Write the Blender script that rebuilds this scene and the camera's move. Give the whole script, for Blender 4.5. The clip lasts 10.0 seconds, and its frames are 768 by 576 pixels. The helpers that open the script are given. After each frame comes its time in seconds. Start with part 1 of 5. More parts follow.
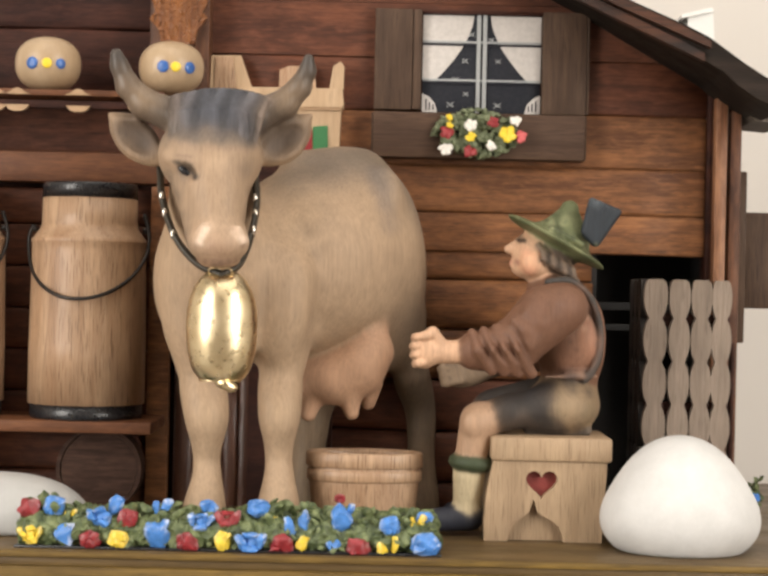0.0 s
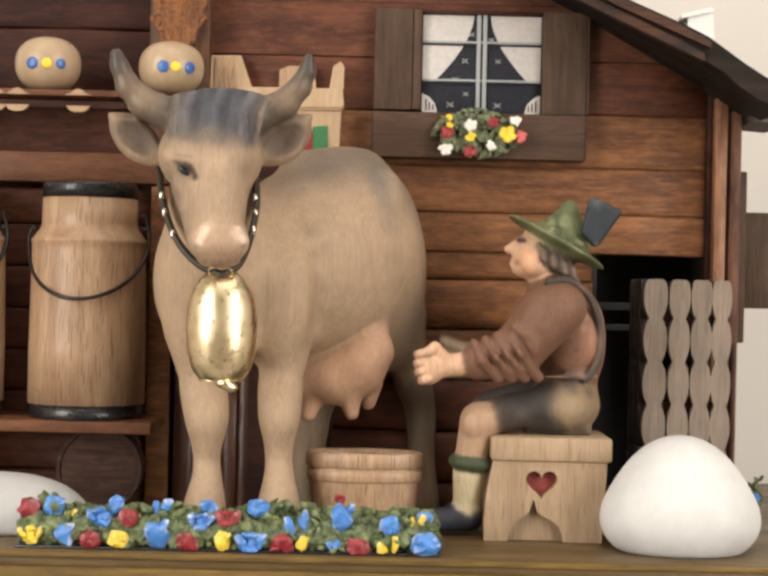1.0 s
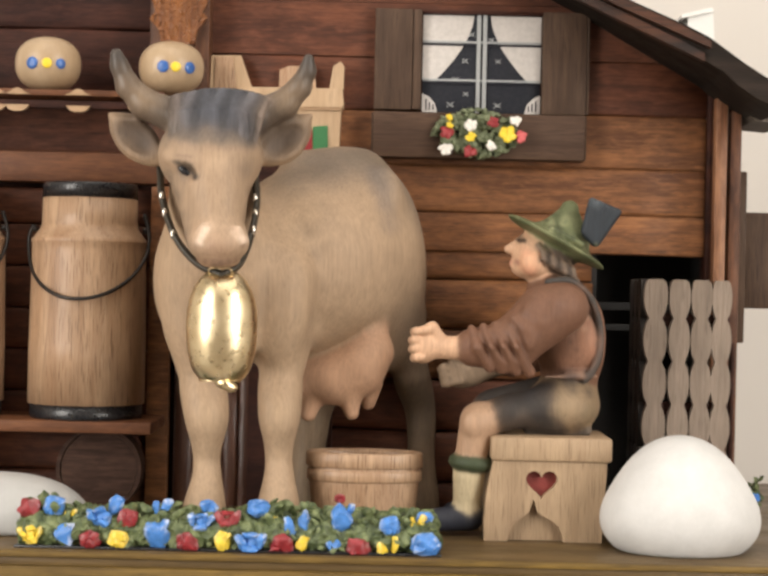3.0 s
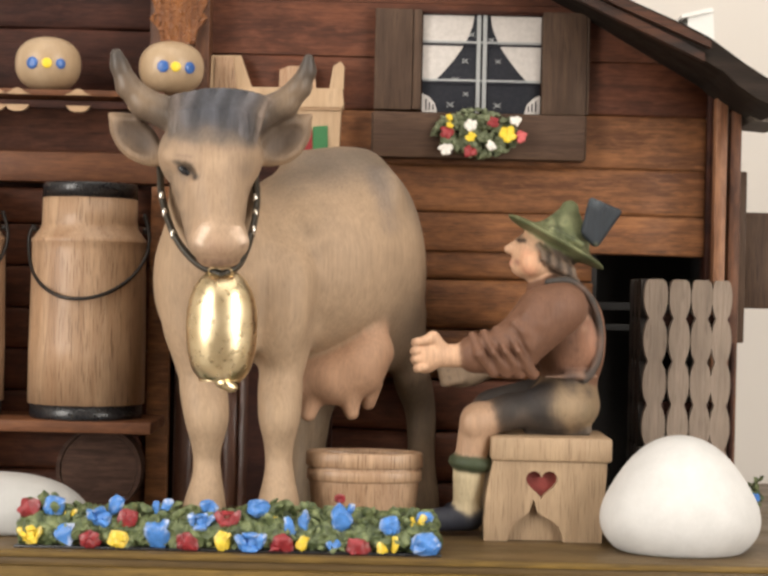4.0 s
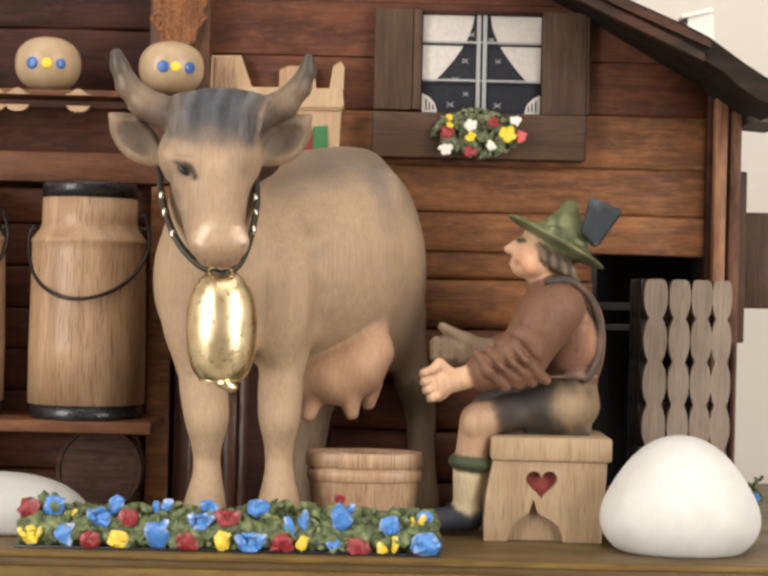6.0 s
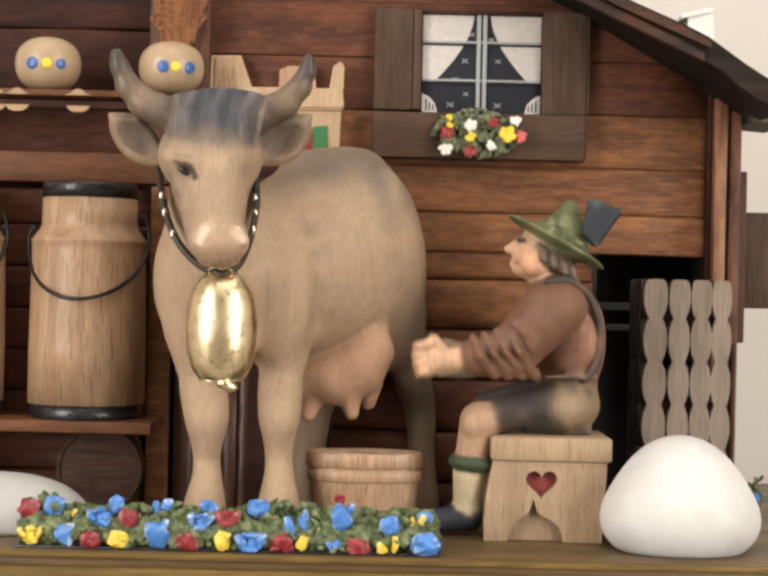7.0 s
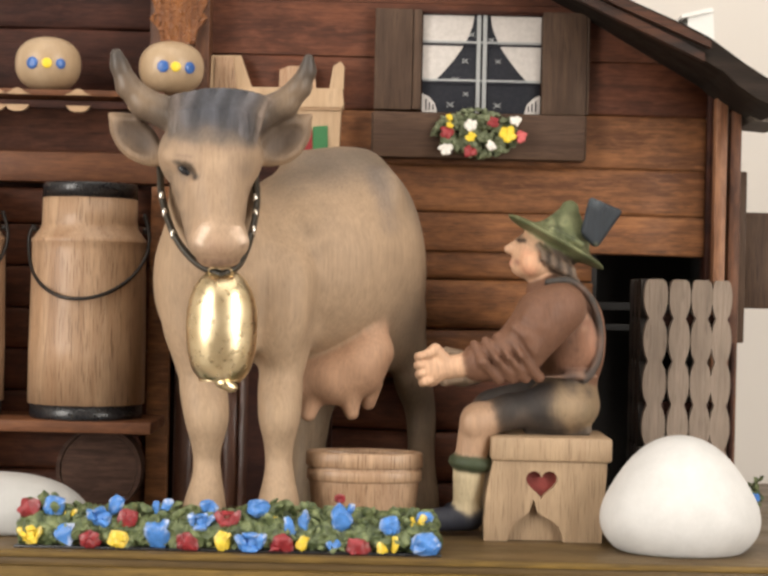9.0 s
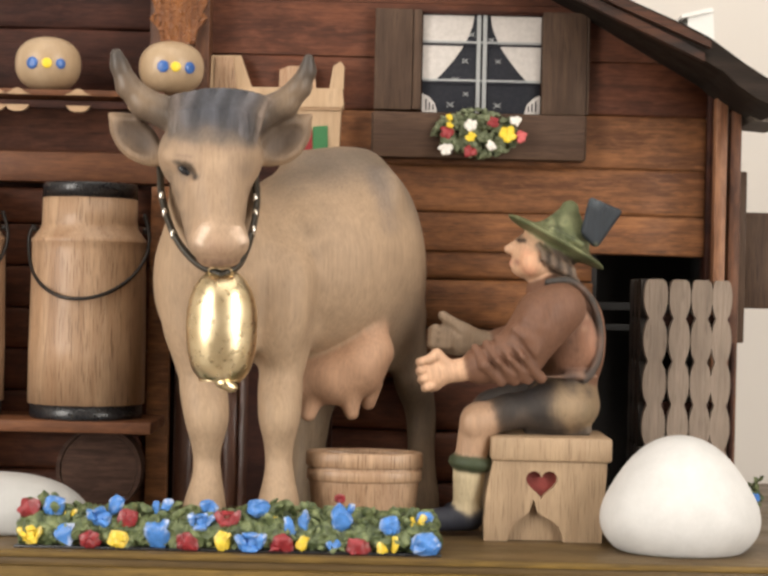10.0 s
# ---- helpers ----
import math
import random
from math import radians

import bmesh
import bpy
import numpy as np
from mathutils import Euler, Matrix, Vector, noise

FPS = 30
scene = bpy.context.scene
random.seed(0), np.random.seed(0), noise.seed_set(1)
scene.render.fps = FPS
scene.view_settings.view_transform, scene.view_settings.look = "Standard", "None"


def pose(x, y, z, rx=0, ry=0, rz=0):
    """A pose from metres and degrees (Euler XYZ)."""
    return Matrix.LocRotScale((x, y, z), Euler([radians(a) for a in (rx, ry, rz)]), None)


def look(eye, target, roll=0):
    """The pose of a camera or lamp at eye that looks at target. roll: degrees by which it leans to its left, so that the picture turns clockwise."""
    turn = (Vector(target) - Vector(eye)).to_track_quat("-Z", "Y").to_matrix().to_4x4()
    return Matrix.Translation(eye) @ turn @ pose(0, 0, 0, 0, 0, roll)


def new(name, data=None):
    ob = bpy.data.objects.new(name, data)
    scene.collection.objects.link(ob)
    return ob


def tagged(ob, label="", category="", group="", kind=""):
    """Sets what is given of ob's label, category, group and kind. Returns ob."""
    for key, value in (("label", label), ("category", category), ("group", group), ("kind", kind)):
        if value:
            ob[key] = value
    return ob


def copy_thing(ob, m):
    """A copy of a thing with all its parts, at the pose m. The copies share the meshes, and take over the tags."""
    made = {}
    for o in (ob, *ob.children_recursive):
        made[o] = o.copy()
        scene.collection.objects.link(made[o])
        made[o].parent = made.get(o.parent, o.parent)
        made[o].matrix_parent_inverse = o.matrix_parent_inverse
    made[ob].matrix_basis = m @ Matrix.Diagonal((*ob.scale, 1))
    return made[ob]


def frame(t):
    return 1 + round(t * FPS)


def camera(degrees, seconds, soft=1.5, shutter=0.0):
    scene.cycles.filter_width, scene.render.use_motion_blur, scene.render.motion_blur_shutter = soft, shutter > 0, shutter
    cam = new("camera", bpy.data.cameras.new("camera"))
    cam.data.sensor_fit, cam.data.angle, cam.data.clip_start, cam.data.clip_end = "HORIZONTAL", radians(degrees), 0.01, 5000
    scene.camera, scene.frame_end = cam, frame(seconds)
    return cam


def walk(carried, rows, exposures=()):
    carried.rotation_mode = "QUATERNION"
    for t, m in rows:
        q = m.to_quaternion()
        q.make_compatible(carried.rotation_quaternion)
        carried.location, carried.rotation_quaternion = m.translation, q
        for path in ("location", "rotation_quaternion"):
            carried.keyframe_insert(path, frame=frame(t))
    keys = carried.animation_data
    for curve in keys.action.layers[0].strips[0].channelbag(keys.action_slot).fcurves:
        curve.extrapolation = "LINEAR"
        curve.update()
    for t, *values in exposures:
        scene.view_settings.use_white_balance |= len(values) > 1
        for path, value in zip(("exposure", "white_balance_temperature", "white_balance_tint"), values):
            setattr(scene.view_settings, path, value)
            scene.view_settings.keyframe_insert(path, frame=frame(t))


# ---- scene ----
# A carved wooden chalet clock, seen close: a cow being milked before the log wall.
# Lengths of the parts below are millimetres; part() turns them into metres.
from mathutils.geometry import tessellate_polygon

MM = 0.001

# ---- camera: stands still half a metre before the base board ----
cam = camera(26.48, 10.0, soft=3.0, shutter=0.5)
VIEW = look((0, -0.5, 0.0828), (0, 0.1, 0.0828), 1.3)
walk(cam, [(0.0, VIEW), (10.0, VIEW)])


# ---- light: two soft lamps before the clock in a pale room, and an added fill above ----
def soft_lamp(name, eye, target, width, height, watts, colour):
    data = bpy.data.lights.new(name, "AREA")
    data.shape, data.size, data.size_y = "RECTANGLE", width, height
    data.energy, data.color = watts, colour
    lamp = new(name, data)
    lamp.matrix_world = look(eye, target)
    return tagged(lamp, "soft white light on the clock, studio lamp or added fill", "lamp")


soft_lamp("studio_lamp", (-0.68, -0.60, 0.27), (0, 0.06, 0.07), 0.36, 0.70, 10.6, (1.0, 0.95, 0.88))
soft_lamp("studio_lamp", (0.60, -0.62, 0.26), (0, 0.06, 0.07), 0.34, 0.68, 8.5, (1.0, 0.95, 0.88))

# added fill from above that brightens the rear wall and the tops
soft_lamp("overhead_fill", (0.1, -0.45, 0.985), (0.1, -0.44, 0), 0.9, 0.9, 6.5, (1.0, 0.95, 0.88))

world = bpy.data.worlds.new("room_air")
scene.world = world
world.use_nodes = True
world.node_tree.nodes["Background"].inputs[0].default_value = (1.0, 0.93, 0.85, 1)
world.node_tree.nodes["Background"].inputs[1].default_value = 0.1
scene.view_settings.exposure = -0.29


# ---- materials ----
class Nodes:
    """A small helper for node materials; lengths inside are millimetres of the object's own space."""

    def __init__(self, name, rough=0.5, metal=0.0):
        self.mat = bpy.data.materials.new(name)
        self.mat.use_nodes = True
        self.tree = self.mat.node_tree
        self.bsdf = self.tree.nodes["Principled BSDF"]
        self.bsdf.inputs["Roughness"].default_value = rough
        self.bsdf.inputs["Metallic"].default_value = metal
        self.coord = self.tree.nodes.new("ShaderNodeTexCoord")

    def put(self, node, socket, value):
        if hasattr(value, "is_output"):
            self.tree.links.new(value, node.inputs[socket])
        else:
            node.inputs[socket].default_value = value

    def noise(self, stretch, detail=4.0, rough=0.55, shift=True, distort=0.0):
        """Noise whose cells are stretch = (x, y, z) millimetres wide."""
        m = self.tree.nodes.new("ShaderNodeMapping")
        self.put(m, "Vector", self.coord.outputs["Object"])
        m.inputs["Scale"].default_value = [1000.0 / s for s in stretch]
        if shift:
            info = self.tree.nodes.new("ShaderNodeObjectInfo")
            mul = self.math("MULTIPLY", info.outputs["Random"], 97.0)
            self.put(m, "Location", mul)
        n = self.tree.nodes.new("ShaderNodeTexNoise")
        self.put(n, "Vector", m.outputs[0])
        n.inputs["Scale"].default_value = 1.0
        n.inputs["Detail"].default_value = detail
        n.inputs["Roughness"].default_value = rough
        n.inputs["Distortion"].default_value = distort
        return n.outputs[0]

    def math(self, op, a, b):
        n = self.tree.nodes.new("ShaderNodeMath")
        n.operation = op
        self.put(n, 0, a)
        self.put(n, 1, b)
        return n.outputs[0]

    def ramp(self, fac, stops):
        n = self.tree.nodes.new("ShaderNodeValToRGB")
        self.put(n, 0, fac)
        while len(n.color_ramp.elements) < len(stops):
            n.color_ramp.elements.new(0.5)
        for e, (p, c) in zip(n.color_ramp.elements, stops):
            e.position, e.color = p, (*c, 1)
        return n.outputs[0]

    def level(self, fac, lo, hi, a=0.0, b=1.0):
        n = self.tree.nodes.new("ShaderNodeMapRange")
        for i, v in enumerate((fac, lo, hi, a, b)):
            self.put(n, i, v)
        return n.outputs[0]

    def mix(self, fac, a, b, kind="MIX"):
        n = self.tree.nodes.new("ShaderNodeMixRGB")
        n.blend_type = kind
        self.put(n, 0, fac)
        self.put(n, 1, a if hasattr(a, "is_output") else (*a, 1))
        self.put(n, 2, b if hasattr(b, "is_output") else (*b, 1))
        return n.outputs[0]

    def bump(self, height, mm, strength=1.0):
        n = self.tree.nodes.new("ShaderNodeBump")
        n.inputs["Strength"].default_value = strength
        n.inputs["Distance"].default_value = mm * MM
        self.put(n, "Height", height)
        self.put(self.bsdf, "Normal", n.outputs[0])

    def done(self, colour, rough=None):
        self.put(self.bsdf, "Base Color", colour if hasattr(colour, "is_output") else (*colour, 1))
        if rough is not None:
            self.put(self.bsdf, "Roughness", rough)
        return self.mat


def wood(name, light, dark, grain="x", rough=0.45, fleck=0.0, ring=7.0, coat=0.0, relief=0.12, gloss=0.3, stain=0.6, scuff=0.0, mottle=0.0, pits=0.0):
    """Stained or bare wood: broad rings, fine fibres along the grain, short pores."""
    n = Nodes(name, rough)
    axis = "xyz".index(grain)

    def along(wide, length):
        return [length if i == axis else wide for i in range(3)]

    rings = n.noise(along(ring, ring * 14), 3.0, 0.6, distort=0.6)
    fibre = n.noise(along(0.7, 22.0), 3.0, 0.6)
    blot = n.noise(along(13.0, 34.0), 4.0, 0.6)
    f = n.math("ADD", n.math("MULTIPLY", rings, 0.75), n.math("MULTIPLY", fibre, 0.25))
    col = n.ramp(f, [(0.34, dark), (0.5, [(a + b) / 2 for a, b in zip(light, dark)]), (0.66, light)])
    col = n.mix(n.level(blot, 0.38, 0.72, 0.0, stain), col, [c * 0.6 for c in dark])
    pores = n.noise(along(0.4, 9.0), 2.0, 0.55)
    if mottle:
        patch = n.noise(along(2.2, 7.0), 4.0, 0.65)
        col = n.mix(n.level(patch, 0.5, 0.72, 0.0, mottle), col, [c * 0.55 for c in dark])
        col = n.mix(n.level(patch, 0.5, 0.3, 0.0, mottle * 0.8), col, [c * 1.25 + 0.006 for c in light])
    if fleck:
        col = n.mix(n.level(pores, 0.54, 0.68, 0.0, fleck), col, [c * 0.52 for c in dark])
    if scuff:
        worn = n.math("MULTIPLY", n.level(n.noise(along(5.0, 30.0), 4.0, 0.65), 0.5, 0.7), n.level(n.noise(along(1.1, 14.0), 3.0, 0.6), 0.4, 0.65))
        col = n.mix(n.math("MULTIPLY", worn, scuff), col, [c * 1.5 + 0.025 for c in light])
    height = n.math("ADD", fibre, n.math("MULTIPLY", pores, 0.6))
    if pits:
        height = n.math("ADD", height, n.math("MULTIPLY", n.noise((1.3, 1.3, 1.6), 2.0, 0.6), pits))
    n.bump(height, relief)
    n.bsdf.inputs["Coat Weight"].default_value = coat
    n.bsdf.inputs["Specular IOR Level"].default_value = gloss
    n.bsdf.inputs["Coat Roughness"].default_value = 0.25
    return n.done(col, n.level(blot, 0.3, 0.7, rough - 0.08, rough + 0.12))


def painted_carving(name, rough=0.6, grain=0.12):
    """Carved limewood with thin airbrushed colour and some painted shade, kept per vertex in "paint"."""
    n = Nodes(name, rough)
    a = n.tree.nodes.new("ShaderNodeAttribute")
    a.attribute_name = "paint"
    n.bsdf.inputs["Specular IOR Level"].default_value = 0.35
    fibre = n.noise((0.8, 0.8, 22.0), 3.0, 0.6, shift=False)
    blot = n.noise((9, 9, 14), 4.0, shift=False)
    cut = n.noise((4.5, 4.5, 9), 2.0, shift=False)
    tone = n.math("MULTIPLY", n.level(fibre, 0.3, 0.7, 1.0 - grain, 1.0 + grain), n.math("MULTIPLY", n.level(blot, 0.3, 0.7, 0.92, 1.07), n.level(n.noise((3, 3, 4), 3.0, shift=False), 0.3, 0.7, 0.95, 1.05)))
    flecks = n.noise((0.6, 0.6, 7.0), 1.0, 0.5, shift=False)
    tone = n.math("MULTIPLY", tone, n.level(flecks, 0.62, 0.72, 1.0, 0.86))
    col = n.mix(1.0, a.outputs["Color"], tone, "MULTIPLY")
    n.bump(n.math("ADD", n.math("MULTIPLY", fibre, 0.3), cut), 0.6, 0.55)
    return n.done(col, n.level(blot, 0.3, 0.7, rough - 0.1, rough + 0.1))


def plain_paint(name, colour, rough=0.45, vary=0.25, size=5.0, metal=0.0, relief=0.1):
    n = Nodes(name, rough, metal)
    blot = n.noise((size, size, size), 4.0)
    fine = n.noise((size / 7, size / 7, size / 7), 2.0)
    col = n.mix(n.level(blot, 0.3, 0.7, 0.0, vary), colour, [c * 0.45 for c in colour])
    col = n.mix(n.level(fine, 0.45, 0.75, 0.0, vary * 0.5), col, [min(1, c * 1.3 + 0.02) for c in colour])
    n.bump(n.math("ADD", blot, n.math("MULTIPLY", fine, 0.3)), relief)
    return n.done(col, n.level(fine, 0.3, 0.7, rough - 0.08, rough + 0.1))


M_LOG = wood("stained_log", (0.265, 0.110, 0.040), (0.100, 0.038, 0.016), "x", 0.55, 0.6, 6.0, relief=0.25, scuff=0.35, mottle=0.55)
M_LOG_DIM = wood("dark_and_shaded_log", (0.146, 0.050, 0.024), (0.060, 0.0205, 0.0115), "x", 0.58, 0.5, 6.0, 0.0, 0.2, 0.25, mottle=0.5)
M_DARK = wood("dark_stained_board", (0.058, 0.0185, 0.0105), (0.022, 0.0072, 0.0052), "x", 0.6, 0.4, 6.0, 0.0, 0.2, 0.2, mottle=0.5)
M_POST = wood("red_brown_post", (0.185, 0.076, 0.035), (0.046, 0.017, 0.009), "z", 0.5, 0.4, 4.0, mottle=0.4)
M_POST_LIGHT = wood("orange_brown_post", (0.34, 0.165, 0.085), (0.13, 0.052, 0.026), "z", 0.45, 0.4, 3.0, mottle=0.4)
M_POST_GLOSS = wood("polished_red_brown_post", (0.21, 0.088, 0.048), (0.07, 0.028, 0.018), "z", 0.3, 0.3, 4.0, 0.4, 0.12, 0.6)
M_AMBER = wood("amber_carved_column", (0.36, 0.135, 0.038), (0.15, 0.045, 0.014), "z", 0.26, 0.6, 2.0, 0.5, 0.9, 0.6, pits=4.0)
M_SHELF = wood("brown_shelf_board", (0.19, 0.076, 0.031), (0.095, 0.035, 0.016), "x", 0.5, 0.4, 5.0, mottle=0.35)
M_BASE = wood("olive_brown_board", (0.158, 0.102, 0.040), (0.088, 0.056, 0.025), "x", 0.4, 0.3, 8.0)
M_EDGE = wood("yellow_olive_edge", (0.25, 0.155, 0.035), (0.085, 0.05, 0.014), "x", 0.55, 0.5, 3.0)
M_BEECH = wood("bare_beech", (0.50, 0.335, 0.21), (0.33, 0.195, 0.112), "z", 0.42, 1.0, 6.0, 0.18, 0.2, 0.4, stain=0.45)
M_BEECH_X = wood("bare_beech_across", (0.47, 0.32, 0.195), (0.35, 0.22, 0.125), "x", 0.5, 0.6, 7.0, stain=0.3)
M_STOOL = wood("pale_stool_wood", (0.46, 0.330, 0.208), (0.33, 0.225, 0.138), "z", 0.5, 0.7, 6.0, relief=0.2, stain=0.5)
M_SAGE = plain_paint("sage_leaf_paint", (0.22, 0.25, 0.14), 0.55, 0.5, 2.5)
M_LIME = wood("pale_limewood", (0.53, 0.375, 0.24), (0.42, 0.285, 0.17), "z", 0.5, 0.4, 5.0, stain=0.3)
M_BALL = wood("pale_ball_wood", (0.46, 0.34, 0.22), (0.38, 0.265, 0.16), "z", 0.36, 0.2, 12.0, 0.25, 0.04, stain=0.3)
M_SHUTTER = wood("brown_shutter", (0.118, 0.072, 0.047), (0.062, 0.037, 0.025), "z", 0.6, 0.6, 3.0, 0.0, 0.2, 0.2)
M_SHUTTER_X = wood("brown_sill_board", (0.108, 0.062, 0.039), (0.062, 0.035, 0.023), "x", 0.6, 0.6, 3.0, 0.0, 0.2, 0.2)
M_KEG = wood("dark_keg_wood", (0.095, 0.050, 0.034), (0.045, 0.023, 0.016), "x", 0.6, 0.7, 2.0, 0.0, 0.3, 0.2, mottle=0.5)
M_SLAT = wood("grey_brown_slat", (0.305, 0.240, 0.190), (0.19, 0.147, 0.115), "z", 0.6, 0.5, 5.0, 0.0, 0.2, 0.2)
M_ROOF = wood("dark_roof_board", (0.034, 0.024, 0.019), (0.014, 0.011, 0.009), "x", 0.65, 0.3, 4.0, 0.0, 0.2, 0.1)
M_BARGE = wood("dark_barge_board", (0.105, 0.038, 0.018), (0.016, 0.009, 0.007), "x", 0.45, 0.5, 3.0, stain=0.9)
M_SLAT_SHADE = wood("shaded_slat", (0.055, 0.048, 0.044), (0.026, 0.022, 0.02), "z", 0.55, 0.4, 4.0)
M_SHINGLE = wood("grey_shingle", (0.16, 0.13, 0.10), (0.07, 0.055, 0.045), "y", 0.7, 0.3, 4.0)
M_BLACK = plain_paint("black_band_paint", (0.012, 0.012, 0.014), 0.3, 0.3, 6.0)
M_RECESS_SHADE = plain_paint("recess_shade_black", (0.028, 0.026, 0.025), 0.9, 0.2, 8.0)
M_IRON = plain_paint("dark_wire", (0.028, 0.024, 0.022), 0.4, 0.3, 3.0, 0.6)
M_STRAP = plain_paint("dark_leather_strap", (0.045, 0.038, 0.028), 0.38, 0.3, 2.0, 0.2)
M_STEEL = plain_paint("bright_stud", (0.75, 0.73, 0.68), 0.22, 0.1, 2.0, 1.0, 0.02)
M_CARVED = painted_carving("painted_carving")
M_HORN = painted_carving("polished_horn_paint", 0.45)
M_BLUE = plain_paint("blue_paint", (0.055, 0.20, 0.58), 0.4, 0.25, 2.5)
M_EYE = plain_paint("deep_blue_eye_paint", (0.035, 0.12, 0.38), 0.3, 0.4, 1.5)
M_YELLOW = plain_paint("yellow_paint", (0.80, 0.58, 0.035), 0.4, 0.25, 2.5)
M_RED = plain_paint("red_paint", (0.27, 0.022, 0.026), 0.45, 0.3, 2.5)
M_PINK = plain_paint("rose_paint", (0.62, 0.12, 0.12), 0.45, 0.3, 2.5)
M_WHITE = plain_paint("white_paint", (0.74, 0.71, 0.65), 0.5, 0.12, 4.0)
def foliage_paint():
    n = Nodes("painted_foliage", 0.5)
    a, b = n.noise((3.5, 3.5, 3.5), 4.0), n.noise((0.9, 0.9, 0.9), 3.0)
    col = n.ramp(a, [(0.32, (0.026, 0.040, 0.015)), (0.5, (0.095, 0.125, 0.048)), (0.7, (0.23, 0.265, 0.12))])
    col = n.mix(n.level(b, 0.58, 0.78, 0.0, 0.45), col, (0.24, 0.26, 0.14))
    n.bump(n.math("ADD", a, n.math("MULTIPLY", b, 0.5)), 0.5)
    return n.done(col)


M_FOLIAGE = foliage_paint()
def petal_paint():
    n = Nodes("glossy_petal_paint", 0.38)
    a = n.tree.nodes.new("ShaderNodeAttribute")
    a.attribute_name = "paint"
    b, f = n.noise((2.2, 2.2, 2.2), 4.0), n.noise((0.5, 0.5, 0.5), 2.0)
    tone = n.math("MULTIPLY", n.level(b, 0.3, 0.7, 0.7, 1.15), n.level(f, 0.3, 0.7, 0.9, 1.1))
    n.bump(n.math("ADD", b, n.math("MULTIPLY", f, 0.3)), 0.4)
    return n.done(n.mix(1.0, a.outputs["Color"], tone, "MULTIPLY"))


M_PETAL = petal_paint()
M_HEART = plain_paint("worn_red_heart", (0.20, 0.028, 0.022), 0.55, 0.35, 2.5)
M_PANEL_GREEN = plain_paint("panel_green_paint", (0.035, 0.16, 0.055), 0.5, 0.3, 4.0)
M_STONE = plain_paint("white_pebble", (0.62, 0.615, 0.605), 0.6, 0.22, 9.0)
M_STONE_GREY = plain_paint("grey_white_pebble", (0.45, 0.448, 0.438), 0.5, 0.16, 7.0)
M_NIGHT = plain_paint("dark_window_print", (0.010, 0.011, 0.018), 0.8, 0.2, 8.0)
M_LACE = plain_paint("white_curtain_print", (0.56, 0.52, 0.49), 0.6, 0.3, 1.6)
M_GREYBAR = plain_paint("pale_window_bar", (0.34, 0.35, 0.35), 0.4, 0.15, 4.0)
M_CHIMNEY = plain_paint("white_chimney_paint", (0.80, 0.79, 0.76), 0.5, 0.08, 8.0)
M_WALLPAPER = plain_paint("warm_white_wall", (0.66, 0.62, 0.575), 0.8, 0.05, 220.0)
M_CARPET = plain_paint("grey_carpet", (0.42, 0.37, 0.32), 0.9, 0.3, 30.0)


def gold_leaf():
    n = Nodes("gold_paint", 0.24, 1.0)
    blot = n.noise((7, 7, 7), 4.0)
    dent = n.noise((2.2, 2.2, 2.2), 2.0)
    col = n.mix(n.level(blot, 0.35, 0.7), (0.80, 0.68, 0.45), (0.68, 0.54, 0.32))
    n.bump(n.math("ADD", n.math("MULTIPLY", blot, 0.8), n.math("MULTIPLY", dent, 0.2)), 0.3, 0.3)
    return n.done(col, n.level(dent, 0.3, 0.7, 0.24, 0.38))


M_GOLD = gold_leaf()


# ---- mesh helpers (millimetres) ----
def thing(name, at, label="", category="", group="", kind=""):
    ob = new(name)
    ob.empty_display_size = 0.01
    ob.location = Vector(at) * MM
    return tagged(ob, label, category, group, kind)


def base_of(ob):
    at = Vector((0, 0, 0))
    while ob is not None:
        at += ob.location
        ob = ob.parent
    return at


def part(name, bm, material, parent=None, label="", at=None):
    """One mesh object from bm, whose corners are in the world's millimetres; at: its own origin."""
    if isinstance(bm, bmesh.types.BMesh):
        mesh = bpy.data.meshes.new(name)
        bmesh.ops.recalc_face_normals(bm, faces=bm.faces)
        bm.to_mesh(mesh)
        bm.free()
    else:
        mesh = bm
    home = base_of(parent)
    if at is not None:
        mesh.transform(Matrix.Scale(MM, 4) @ Matrix.Translation(-Vector(at)))
    else:
        mesh.transform(Matrix.Translation(-home) @ Matrix.Scale(MM, 4))
    mesh.materials.append(material)
    ob = new(name, mesh)
    ob.parent = parent
    if at is not None:
        ob.location = Vector(at) * MM - home
    return tagged(ob, label)


def smooth(bm, angle=40):
    for f in bm.faces:
        f.smooth = True
    for e in bm.edges:
        if len(e.link_faces) == 2 and e.calc_face_angle(0) > radians(angle):
            e.smooth = False
    return bm


def box(x0, x1, y0, y1, z0, z1, bevel=0.4, bm=None, turn=None):
    bm = bm or bmesh.new()
    m = Matrix.Translation(((x0 + x1) / 2, (y0 + y1) / 2, (z0 + z1) / 2))
    if turn:
        m = m @ Euler([radians(a) for a in turn]).to_matrix().to_4x4()
    m = m @ Matrix.Diagonal((abs(x1 - x0), abs(y1 - y0), abs(z1 - z0), 1))
    got = bmesh.ops.create_cube(bm, size=1.0, matrix=m)
    if bevel:
        edges = list({e for v in got["verts"] for e in v.link_edges})
        bmesh.ops.bevel(bm, geom=edges, offset=bevel, segments=2, affect="EDGES", profile=0.5)
    return smooth(bm, 35)


